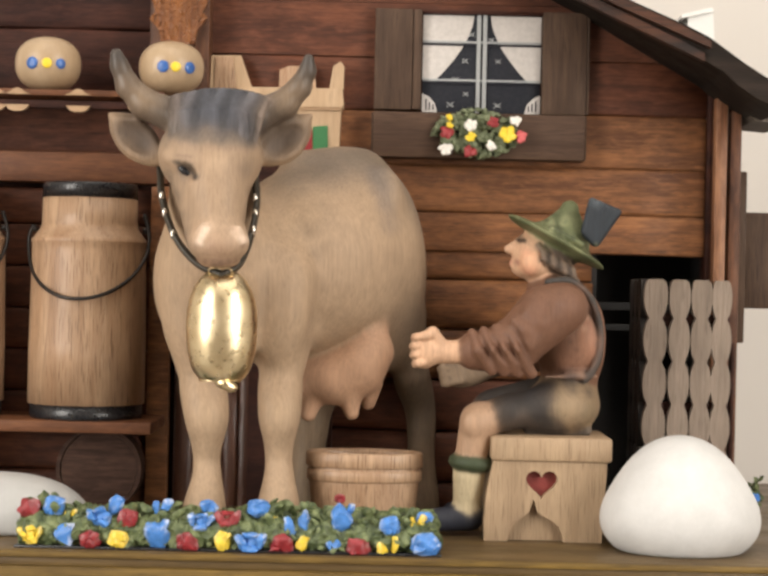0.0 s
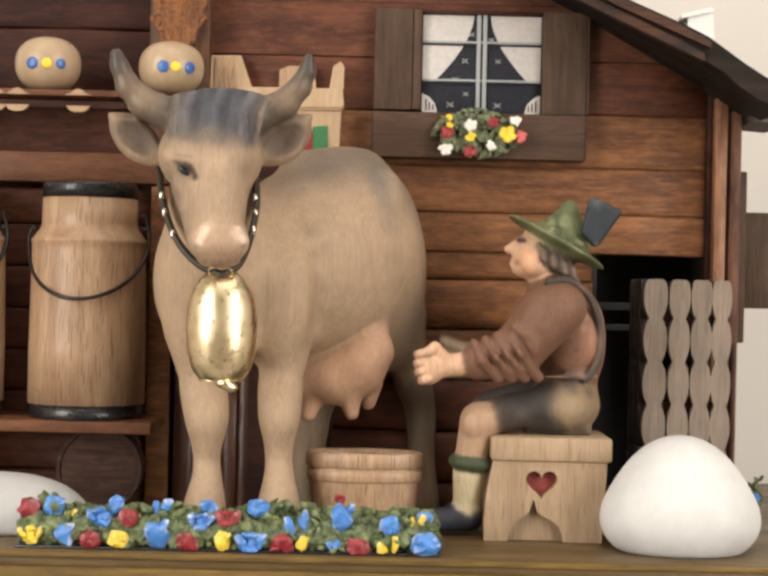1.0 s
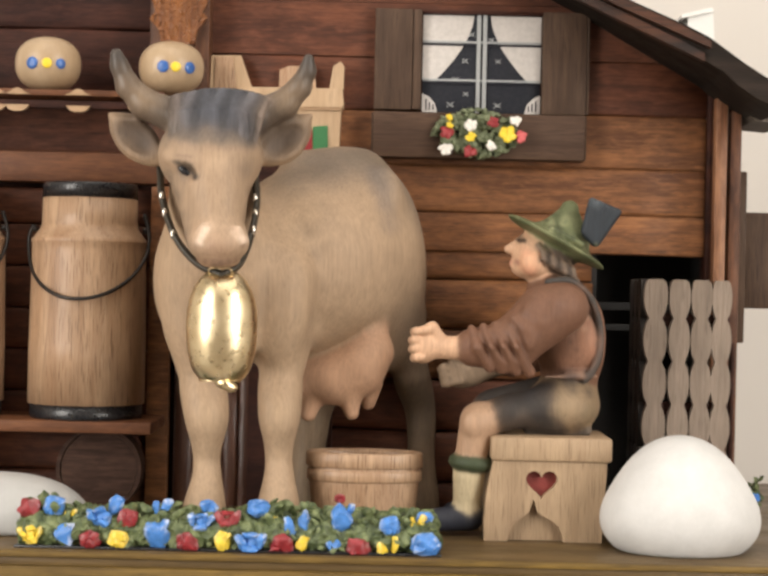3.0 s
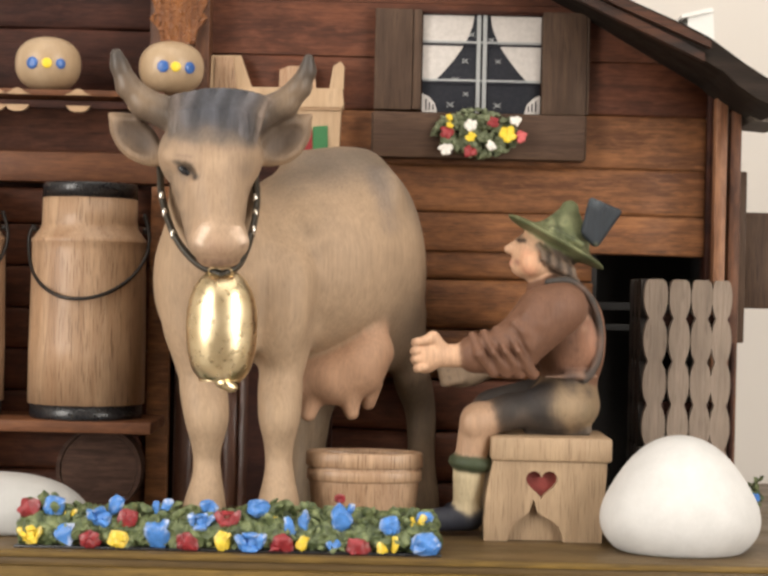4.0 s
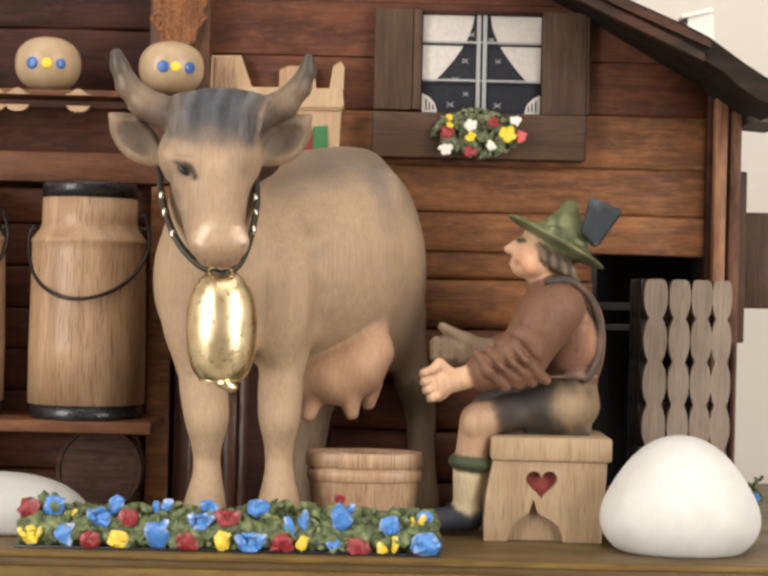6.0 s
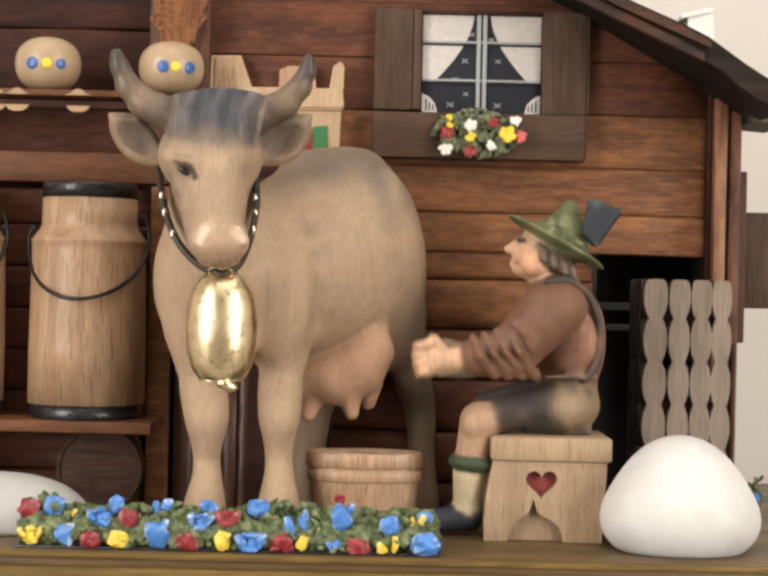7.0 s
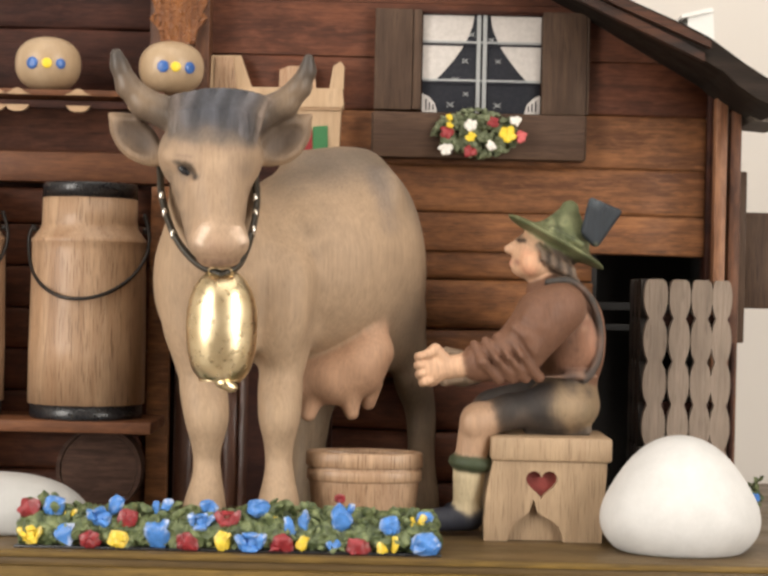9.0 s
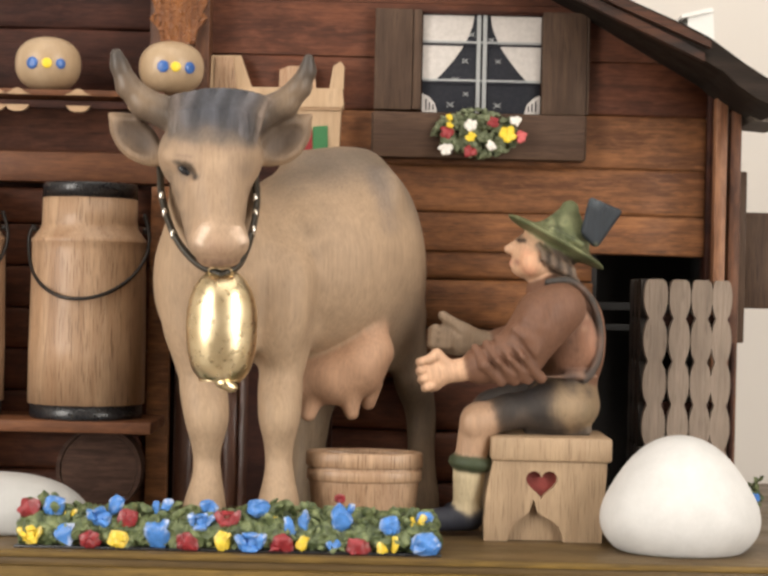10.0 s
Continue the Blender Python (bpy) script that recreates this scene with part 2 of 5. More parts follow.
def lathe(cx, cy, profile, n=40, bm=None, flat=1.0):
    """Turned round the upright through (cx, cy): profile of (radius, z)."""
    bm = bm or bmesh.new()
    rings = []
    for r, z in profile:
        if r <= 0:
            rings.append([bm.verts.new((cx, cy, z))])
        else:
            rings.append([bm.verts.new((cx + r * math.cos(2 * math.pi * i / n),
                                        cy + flat * r * math.sin(2 * math.pi * i / n), z)) for i in range(n)])
    for a, b in zip(rings, rings[1:]):
        for i in range(n):
            j = (i + 1) % n
            if len(a) == 1 and len(b) == 1:
                continue
            if len(a) == 1:
                bm.faces.new((a[0], b[i], b[j]))
            elif len(b) == 1:
                bm.faces.new((a[i], a[j], b[0]))
            else:
                bm.faces.new((a[i], a[j], b[j], b[i]))
    return smooth(bm, 50)


def plate(loops, y0, y1, bm=None):
    """A board cut to an outline of (x, z), with holes, between the depths y0 and y1."""
    bm = bm or bmesh.new()
    flat = [[Vector((x, z, 0)) for x, z in loop] for loop in loops]
    tris = tessellate_polygon(flat)
    pts = [p for loop in flat for p in loop]
    front = [bm.verts.new((p.x, y0, p.y)) for p in pts]
    back = [bm.verts.new((p.x, y1, p.y)) for p in pts]
    for t in tris:
        if len(set(t)) == 3:
            bm.faces.new([front[i] for i in t])
            bm.faces.new([back[i] for i in reversed(t)])
    k = 0
    for loop in flat:
        for i in range(len(loop)):
            a, b = k + i, k + (i + 1) % len(loop)
            bm.faces.new((front[a], front[b], back[b], back[a]))
        k += len(loop)
    return bm


def tube(points, radius, n=8, bm=None, closed=False, wide=1.0):
    """A round or flattened bar along points; radius: one number or one a point."""
    bm = bm or bmesh.new()
    pts = [Vector(p) for p in points]
    rr = radius if isinstance(radius, (list, tuple)) else [radius] * len(pts)
    rings = []
    for i, p in enumerate(pts):
        if closed:
            d = pts[(i + 1) % len(pts)] - pts[i - 1]
        else:
            d = pts[min(i + 1, len(pts) - 1)] - pts[max(i - 1, 0)]
        d.normalize()
        side = d.cross(Vector((0, 1, 0)))
        if side.length < 1e-3:
            side = Vector((1, 0, 0))
        side.normalize()
        up = side.cross(d)
        rings.append([bm.verts.new(p + rr[i] * (math.cos(a) * side + wide * math.sin(a) * up))
                      for a in (2 * math.pi * k / n for k in range(n))])
    pairs = list(zip(rings, rings[1:])) + ([(rings[-1], rings[0])] if closed else [])
    for a, b in pairs:
        for k in range(n):
            bm.faces.new((a[k], a[(k + 1) % n], b[(k + 1) % n], b[k]))
    if not closed:
        bm.faces.new(rings[0])
        bm.faces.new(rings[-1])
    return smooth(bm, 60)


def curve_points(ctrl, n=6):
    """A smooth line through the control points."""
    p = [Vector(c) for c in ctrl]
    p = [2 * p[0] - p[1]] + p + [2 * p[-1] - p[-2]]
    out = []
    for i in range(1, len(p) - 2):
        for k in range(n):
            t = k / n
            out.append(0.5 * ((2 * p[i]) + (p[i + 1] - p[i - 1]) * t + (2 * p[i - 1] - 5 * p[i] + 4 * p[i + 1] - p[i + 2]) * t * t
                              + (3 * p[i] - p[i - 1] - 3 * p[i + 1] + p[i + 2]) * t ** 3))
    return out + [p[-2]]


class Carving:
    """A carved form: balls and limbs that melt into one another, cut into named parts afterwards."""

    def __init__(self):
        self.shapes, self.dabs, self.cuts = [], [], []

    def ball(self, at, radii, colour, name="body", turn=(0, 0, 0), melt=3.0):
        rot = np.array(Euler([radians(a) for a in turn]).to_matrix())
        r = np.array(radii, dtype=np.float32)
        self.shapes.append(("ball", np.array(at), r, rot, np.array(colour), name, melt, None))

    def limb(self, a, b, ra, rb, colour, name="body", melt=3.0):
        self.shapes.append(("limb", np.array(a), np.array(b), (ra, rb), np.array(colour), name, melt, None))

    def chain(self, points, radii, colour, name="body", melt=3.0):
        for i in range(len(points) - 1):
            self.limb(points[i], points[i + 1], radii[i], radii[i + 1], colour, name, melt)

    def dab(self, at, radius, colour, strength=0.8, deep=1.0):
        """Airbrushed colour, also painted shade and highlights; deep below 1 lets it reach farther from front to back.
        """
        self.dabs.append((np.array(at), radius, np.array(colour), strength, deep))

    def hollow(self, at, radii, turn=(0, 0, 0), melt=1.0):
        rot = np.array(Euler([radians(a) for a in turn]).to_matrix())
        self.cuts.append(("ball", np.array(at), np.array(radii, dtype=np.float32), rot, None, "", melt, None))

    @staticmethod
    def reach(s):
        if s[0] == "ball":
            m = float(max(s[2]))
            return s[1] - m, s[1] + m
        m = max(s[3])
        return np.minimum(s[1], s[2]) - m, np.maximum(s[1], s[2]) + m

    @staticmethod
    def away(s, p):
        if s[0] == "ball":
            q = (p - s[1].astype(np.float32)) @ s[3].astype(np.float32)
            k0 = np.sqrt(((q / s[2]) ** 2).sum(-1))
            k1 = np.sqrt(((q / s[2] ** 2) ** 2).sum(-1)) + 1e-6
            return np.where(k0 < 0.4, (k0 - 1) * s[2].min(), k0 * (k0 - 1) / k1)
        a, b = s[1].astype(np.float32), s[2].astype(np.float32)
        ab = b - a
        t = np.clip(((p - a) @ ab) / float(ab @ ab + 1e-6), 0, 1)
        d = p - a - t[..., None] * ab
        return np.sqrt((d ** 2).sum(-1)) - (s[3][0] + t * (s[3][1] - s[3][0]))

    def build(self, cell, ground=None, soft=1.0, brush=0.0):
        lo = np.min([self.reach(s)[0] for s in self.shapes], axis=0) - 4 * cell
        hi = np.max([self.reach(s)[1] for s in self.shapes], axis=0) + 4 * cell
        n = np.ceil((hi - lo) / cell).astype(int) + 1
        axes = [(lo[i] + cell * np.arange(n[i])).astype(np.float32) for i in range(3)]
        field = np.full(n, 50.0, np.float32)
        for s in self.shapes:
            a, b = self.reach(s)
            pad = s[6] + 3 * cell
            i0 = np.maximum(np.floor((a - pad - lo) / cell).astype(int), 0)
            i1 = np.minimum(np.ceil((b + pad - lo) / cell).astype(int) + 1, n)
            sl = tuple(slice(i0[k], i1[k]) for k in range(3))
            p = np.stack(np.meshgrid(*[axes[k][sl[k]] for k in range(3)], indexing="ij"), -1)
            d, f = self.away(s, p), field[sl]
            k = s[6]
            h = np.clip(0.5 + 0.5 * (f - d) / k, 0, 1)
            field[sl] = f * (1 - h) + d * h - k * h * (1 - h)
        for s in self.cuts:
            a, b = self.reach(s)
            i0 = np.maximum(np.floor((a - 2 - lo) / cell).astype(int), 0)
            i1 = np.minimum(np.ceil((b + 2 - lo) / cell).astype(int) + 1, n)
            sl = tuple(slice(i0[k], i1[k]) for k in range(3))
            p = np.stack(np.meshgrid(*[axes[k][sl[k]] for k in range(3)], indexing="ij"), -1)
            d, f, k = -self.away(s, p), field[sl], s[6]
            h = np.clip(0.5 - 0.5 * (f - d) / k, 0, 1)
            field[sl] = f * (1 - h) + d * h + k * h * (1 - h)
        if ground is not None:
            field = np.maximum(field, ground - axes[2][None, None, :])
        verts, quads = self.skin(field, lo, cell)
        spot = verts
        if brush:
            spot = verts + brush * np.array([noise.noise_vector(Vector(v) / 2.6) + 0.5 * noise.noise_vector(Vector(v) / 0.9) for v in verts])
        every = np.stack([self.away(s, spot.astype(np.float32)) for s in self.shapes], -1)
        w = np.exp(-np.clip(every - every.min(-1, keepdims=True), 0, 30) / soft)
        colour = (w @ np.stack([s[4] for s in self.shapes])) / w.sum(-1, keepdims=True)
        for at, r, c, k, deep in self.dabs:
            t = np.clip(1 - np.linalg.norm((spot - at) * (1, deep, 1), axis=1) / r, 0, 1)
            t = (t * t * (3 - 2 * t) * k)[:, None]
            colour = colour * (1 - t) + c * t
        names = [s[5] for s in self.shapes]
        owner = np.array([sorted(set(names)).index(x) for x in names])[every.argmin(-1)]
        tri = verts[quads]
        fn = np.cross(tri[:, 2] - tri[:, 0], tri[:, 3] - tri[:, 1])
        normal = np.zeros_like(verts)
        for k in range(4):
            np.add.at(normal, quads[:, k], fn)
        normal /= np.linalg.norm(normal, axis=1, keepdims=True) + 1e-9
        out = {}
        for i, name in enumerate(sorted(set(names))):
            q = quads[owner[quads[:, 0]] == i]
            if not len(q):
                continue
            used, inv = np.unique(q, return_inverse=True)
            mesh = bpy.data.meshes.new(name)
            mesh.from_pydata(verts[used].tolist(), [], inv.reshape(-1, 4).tolist())
            mesh.polygons.foreach_set("use_smooth", [True] * len(q))
            att = mesh.attributes.new("paint", "FLOAT_COLOR", "POINT")
            att.data.foreach_set("color", np.c_[colour[used], np.ones(len(used))].astype(np.float32).ravel())
            mesh.normals_split_custom_set_from_vertices(normal[used].tolist())
            out[name] = mesh
        return out

    @staticmethod
    def skin(f, lo, cell):
        """Quads over the surface f = 0, one corner in each cell that it crosses."""
        inside = f < 0
        nx, ny, nz = f.shape
        corners = [(i, j, k) for i in (0, 1) for j in (0, 1) for k in (0, 1)]
        count = np.zeros((nx - 1, ny - 1, nz - 1), np.int8)
        for i, j, k in corners:
            count += inside[i:nx - 1 + i, j:ny - 1 + j, k:nz - 1 + k]
        live = np.argwhere((count > 0) & (count < 8))
        index = np.full(count.shape, -1, np.int64)
        index[tuple(live.T)] = np.arange(len(live))
        total, weight = np.zeros((len(live), 3)), np.zeros(len(live))
        for a in corners:
            for ax in range(3):
                if a[ax]:
                    continue
                b = list(a)
                b[ax] = 1
                va = f[tuple((live + a).T)].astype(float)
                vb = f[tuple((live + b).T)].astype(float)
                hit = (va < 0) != (vb < 0)
                t = np.where(hit, va / np.where(hit, va - vb, 1), 0)
                total += np.where(hit[:, None], np.array(a) + t[:, None] * (np.array(b) - np.array(a)), 0)
                weight += hit
        verts = lo + cell * (live + total / weight[:, None])
        quads = []
        for ax in range(3):
            u, v = (ax + 1) % 3, (ax + 2) % 3
            sa = [slice(1, -1)] * 3
            sb = [slice(1, -1)] * 3
            sa[ax], sb[ax] = slice(0, -1), slice(1, None)
            one, two = inside[tuple(sa)], inside[tuple(sb)]
            cells = np.argwhere(one != two)
            flip = one[tuple(cells.T)]
            off = np.ones(3, int)
            off[ax] = 0
            c = cells + off
            du, dv = np.eye(3, dtype=int)[u], np.eye(3, dtype=int)[v]
            q = np.stack([index[tuple((c - a).T)] for a in (du + dv, dv, 0 * du, du)], -1)
            q[~flip] = q[~flip][:, ::-1]
            quads.append(q)
        quads = np.concatenate(quads)
        for _ in range(2):
            s, m = np.zeros_like(verts), np.zeros(len(verts))
            for k in range(4):
                for o in (1, 3):
                    np.add.at(s, quads[:, k], verts[quads[:, (k + o) % 4]])
                    np.add.at(m, quads[:, k], 1)
            verts = 0.5 * verts + 0.5 * s / m[:, None]
        return verts, quads


# ---- the room ----
def room():
    def shell(name, *b):
        ob = part(name, box(*b, bevel=0), M_CARPET if name == "floor" else M_WALLPAPER)
        return tagged(ob, "grey carpeted floor of the room" if name == "floor" else "plain warm white painted wall of the room",
                      "floor" if name == "floor" else ("ceiling" if name == "ceiling" else "wall"), "", "structure")
    # apart from wall_north an unseen shell, set close to bounce light onto the clock
    shell("wall_north", -1000, 1000, 330, 350, -500, 1000)
    shell("wall_south", -1000, 1000, -1320, -1300, -500, 1000)
    shell("wall_west", -1020, -1000, -1300, 330, -500, 1000)
    shell("wall_east", 1000, 1020, -1300, 330, -500, 1000)
    shell("ceiling", -1000, 1000, -1300, 330, 1000, 1020)
    shell("floor", -1000, 1000, -1300, 330, -520, -500)
    leg = tagged(part("bracket_shelf", box(-230, 230, 2, 328, -32, -12), M_BASE), "brown wooden wall shelf carrying the clock", "shelf")
    return leg


room()


# ---- the clock: base board ----
def base_board():
    base = thing("base_board", (0, 0, -12), "olive-brown wooden base board of the clock with moulded edge", "board", "", "structure")
    part("top_board", box(-190, 190, 1.2, 98, -2.6, 0, 0.5), M_BASE, base)
    part("rear_board", box(-190, 137.1, 98, 180, -2.6, -0.05, 0.3), M_BASE, base)
    # lighter strip paints the highlight that runs along the bevel
    part("edge_moulding", box(-190.5, 190.5, -0.4, 1.3, -2.1, -0.15, 0.55), M_EDGE, base, "yellow-olive moulded edge, its bevel highlight put into the colour")
    part("groove", box(-189, 189, 0.9, 96, -4.6, -2.1, 0.3), M_BASE, base, "brown groove beneath the moulded edge")
    part("plinth", box(-191, 191, -1.0, 97, -12, -4.6, 0.8), M_EDGE, base, "worn yellow-olive plinth")


base_board()


# ---- the chalet ----
WALL = 118.0


def log_mesh(x0, x1, z0, z1, y, thick=5.0, bulge=2.2):
    """A half-round log along x, its face towards the viewer."""
    bm = bmesh.new()
    prof = []
    for i in range(9):
        a = -math.pi / 2 + math.pi * i / 8
        prof.append((y - bulge * math.cos(a) ** 0.7 if abs(math.cos(a)) > 1e-6 else y, (z0 + z1) / 2 + (z1 - z0 - 0.5) / 2 * math.sin(a)))
    prof += [(y + thick, z1), (y + thick, z0)]
    steps = 7
    rings = [[bm.verts.new((x0 + (x1 - x0) * k / steps, py + 0.25 * math.sin(k * 2.1 + z0), pz + 0.18 * math.sin(k * 1.7 + z1)))
              for py, pz in prof] for k in range(steps + 1)]
    for a, b in zip(rings, rings[1:]):
        for i in range(len(prof)):
            j = (i + 1) % len(prof)
            bm.faces.new((a[i], a[j], b[j], b[i]))
    bm.faces.new(rings[0])
    bm.faces.new(rings[-1])
    return smooth(bm, 50)


def log_walls():
    wall = thing("wall_log", (0, WALL, 0), "red-brown stained log wall of the chalet with rounded logs", "wall", "", "structure")
    rows = [-1.2, 10.0, 29.4, 48.9, 67.9, 86.8]
    part("backing", box(-175, 80.4, WALL + 3, WALL + 6, 0, 97.1, 0), M_DARK, wall)
    # lower rows take a darker colour for the shade behind cow and figurine
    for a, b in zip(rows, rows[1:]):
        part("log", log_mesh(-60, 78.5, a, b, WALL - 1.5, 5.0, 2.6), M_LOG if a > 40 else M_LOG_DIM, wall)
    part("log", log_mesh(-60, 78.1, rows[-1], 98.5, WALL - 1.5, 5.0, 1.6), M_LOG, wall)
    gable = thing("wall_gable", (0, WALL, 97.2), "red-brown boarded gable wall overhanging a dark porch", "wall", "", "structure")
    part("backing", plate([[(-66.6, 94.6), (120.9, 98.9), (119.4, 163.7), (93.3, 175.1), (72.7, 185.7), (37.2, 203.4), (-69.0, 201.0)]], 115.6, 121), M_LOG, gable)
    part("backing", box(-175, -65.5, 124, 127, 0, 201.4, 0), M_DARK, gable)
    cuts = [97.1, 112.0, 129.3, 149.5, 169.7, 190.0, 212.0]
    for i, (a, b) in enumerate(zip(cuts, cuts[1:])):
        if i < 4:
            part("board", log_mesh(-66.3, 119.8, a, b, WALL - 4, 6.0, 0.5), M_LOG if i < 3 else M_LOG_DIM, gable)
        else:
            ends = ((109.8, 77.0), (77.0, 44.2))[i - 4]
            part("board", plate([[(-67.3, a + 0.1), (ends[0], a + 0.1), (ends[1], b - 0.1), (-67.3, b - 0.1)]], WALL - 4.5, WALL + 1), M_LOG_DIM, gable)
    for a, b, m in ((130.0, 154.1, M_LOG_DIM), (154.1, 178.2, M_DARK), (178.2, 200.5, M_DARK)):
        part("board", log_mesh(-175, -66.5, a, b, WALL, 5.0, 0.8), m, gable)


log_walls()


def porch():
    """The open recess under the gable, its darkness put into black colour, with a rail seen inside."""
    ob = thing("porch_recess", (108.6, 160, 0), "recess beneath the overhanging gable, its shade coloured black", "recess", "", "structure")
    part("back", box(75.7, 127.6, 172, 176, 0, 103.1, 0), M_RECESS_SHADE, ob)
    part("side", box(80.4 - 4, 80.4, 118, 172, 0, 101.3, 0), M_RECESS_SHADE, ob)
    part("side", box(125.8, 125.8 + 4, 126, 172, 0, 103.1, 0), M_RECESS_SHADE, ob)
    part("soffit", box(75.7, 127.6, 119, 176, 99.1, 101.3, 0), M_RECESS_SHADE, ob)
    part("rail", box(83.0, 129.0, 138, 142, 76.2, 79.3, 0.5), M_RECESS_SHADE, ob)
    part("rail", box(83.0, 129.0, 138, 142, 68.2, 70.8, 0.5), M_RECESS_SHADE, ob)


def corner_posts():
    # the first post is dark to stand for the black shadow beside the others
    for i, (px0, px1, top, y) in enumerate(((120.0, 122.8, 166.0, 112.5), (122.2, 126.9, 162.8, 108.0), (128.1, 132.6, 159.5, 110.0))):
        ob = part("corner_post", box(px0, px1, y, y + 9, 0, top, 0.9), (M_DARK, M_POST_LIGHT, M_POST)[i])
        tagged(ob, "upright corner post of the chalet wall, red-brown or darkened as shadow", "post", "corner posts")
    # pieces that stand out from the far side wall
    side = tagged(part("side_board", box(133.8, 138.0, 124, 128, 64.9, 130.5, 0.7), M_SHUTTER),
                  "narrow brown board at the side of the chalet", "board")
    tagged(part("side_shutter", box(136.0, 153.1, 134, 139, 78.1, 115.4, 0.8), M_SHUTTER),
           "dark brown side shutter standing out from the chalet", "shutter")


def closing_walls():
    for name, b in (("wall_side", (133.8 - 4, 133.8, 119.5, 176, 0, 149.1)), ("wall_rear", (-175, 133.8, 176.5, 180, 0, 149.1))):
        tagged(part(name, box(*b, bevel=0), M_DARK), "plain dark boarded outer wall of the chalet", "wall", "", "structure")


closing_walls()


def roof():
    ob = thing("chalet_roof", (108.0, 95, 172.4), "dark sloping chalet roof with glossy brown barge boards", "roof")

    def fore(outline, y, nearer):
        k = (500 + nearer) / (500 + y)
        return [(x * k, 82.8 + (z - 82.8) * k) for x, z in outline]
    top = [(48.8, 204.5), (82.2, 188.4), (105.0, 178.8), (113.8, 174.5), (126.2, 165.7), (140.3, 157.0)]
    low = [(140.5, 149.0), (130.8, 153.3), (123.8, 158.0), (119.0, 162.4), (94.7, 176.1), (75.3, 187.2), (47.1, 201.9)]
    part("roof_deck", plate([fore(top + low, 80, 70)], 70, 117), M_ROOF, ob, "dark roof boards")
    part("roof_deck", plate([top + [(x - 1.2, z - 3.0) for x, z in reversed(top)]], 117, 150), M_ROOF, ob, "dark roof boards")
    strips = [[(50.3, 201.7), (80.9, 187.5), (104.5, 177.3), (113.6, 172.6), (113.7, 170.2), (103.7, 174.5), (79.8, 184.7), (49.3, 199.2)],
              [(52.2, 197.4), (78.5, 184.5), (103.1, 173.2), (111.8, 168.6), (111.9, 165.8), (102.3, 170.1), (77.7, 181.3), (50.5, 194.3)]]
    for i, s in enumerate(strips):
        part("barge_strip", plate([fore(s, (76.5, 78.5)[i], (66.5, 68.5)[i])], (66.5, 68.5)[i], 72), M_BARGE, ob, "worn dark red-brown barge strip")
    eave = [(130.3, 157.5), (137.6, 155.8), (147.8, 153.1), (147.9, 146.9), (136.0, 147.8), (130.9, 152.8)]
    part("eave_shingle", plate([eave], 104, 140), M_SHINGLE, ob, "grey weathered eave shingles")
    ch = thing("chimney", (119.4, 128, 181.2), "small white painted chimney on the chalet roof", "chimney")
    part("shaft", plate([[(113.9, 178.0), (112.9, 188.8), (122.6, 191.6), (123.6, 177.3)]], 120, 134), M_CHIMNEY, ch)
    part("cap", plate([[(110.4, 187.6), (110.7, 189.1), (121.8, 192.0), (122.6, 190.5)]], 118.5, 135), M_CHIMNEY, ch)


porch()
corner_posts()
roof()


def blossom(bm, at, size, rng, facing=(0, -1, 0.3), petals=5, chunky=False):
    """A small flower of cupped petals round a knob; chunky: two or three thick carved lobes."""
    f = Vector(facing).normalized()
    u = f.cross(Vector((0, 0, 1)))
    u.normalize()
    v = u.cross(f)
    at = Vector(at)
    spin = rng.uniform(0, 6.28)
    for k in range(petals):
        a = spin + 2 * math.pi * k / petals + rng.uniform(-0.25, 0.25)
        d = math.cos(a) * u + math.sin(a) * v
        out = 0.42 if chunky else 0.5
        c = at + d * size * out + f * size * rng.uniform(0.0, 0.25)
        s = size * rng.uniform(0.55, 0.75) if chunky else size * rng.uniform(0.45, 0.6)
        z = d.cross(f)
        m = Matrix.Translation(c) @ Matrix((d, z, f)).transposed().to_4x4() @ Matrix.Diagonal((s, s * 0.95, s * 0.42, 1))
        bmesh.ops.create_icosphere(bm, subdivisions=3 if chunky else 2, radius=1.0, matrix=m)
    bmesh.ops.create_icosphere(bm, subdivisions=2, radius=size * 0.36, matrix=Matrix.Translation(at + f * size * 0.05))


def rough_up(bm, amount, size):
    for v in bm.verts:
        v.co += amount * Vector(noise.noise_vector(v.co / size))
    return smooth(bm, 70)


def leaf(bm, at, size, rng, up=0.5):
    """A folded pointed leaf with thickness."""
    e = Euler((rng.uniform(-0.9, 0.9), rng.uniform(-0.9, 0.9), rng.uniform(0, 6.28)))
    m = Matrix.Translation(at) @ e.to_matrix().to_4x4()
    w, t = size * rng.uniform(0.3, 0.45), size * 0.1
    pts = [(-size * 0.5, 0, 0), (-size * 0.1, w, t * 1.6), (size * 0.55, 0, -t), (-size * 0.1, -w, t * 1.6), (0, 0, -t * 1.2), (0, 0, -t * 3.2)]
    v = [bm.verts.new(m @ Vector(p)) for p in pts]
    for a, b, c in ((0, 1, 4), (1, 2, 4), (2, 3, 4), (3, 0, 4), (1, 0, 5), (2, 1, 5), (3, 2, 5), (0, 3, 5)):
        bm.faces.new((v[a], v[b], v[c]))


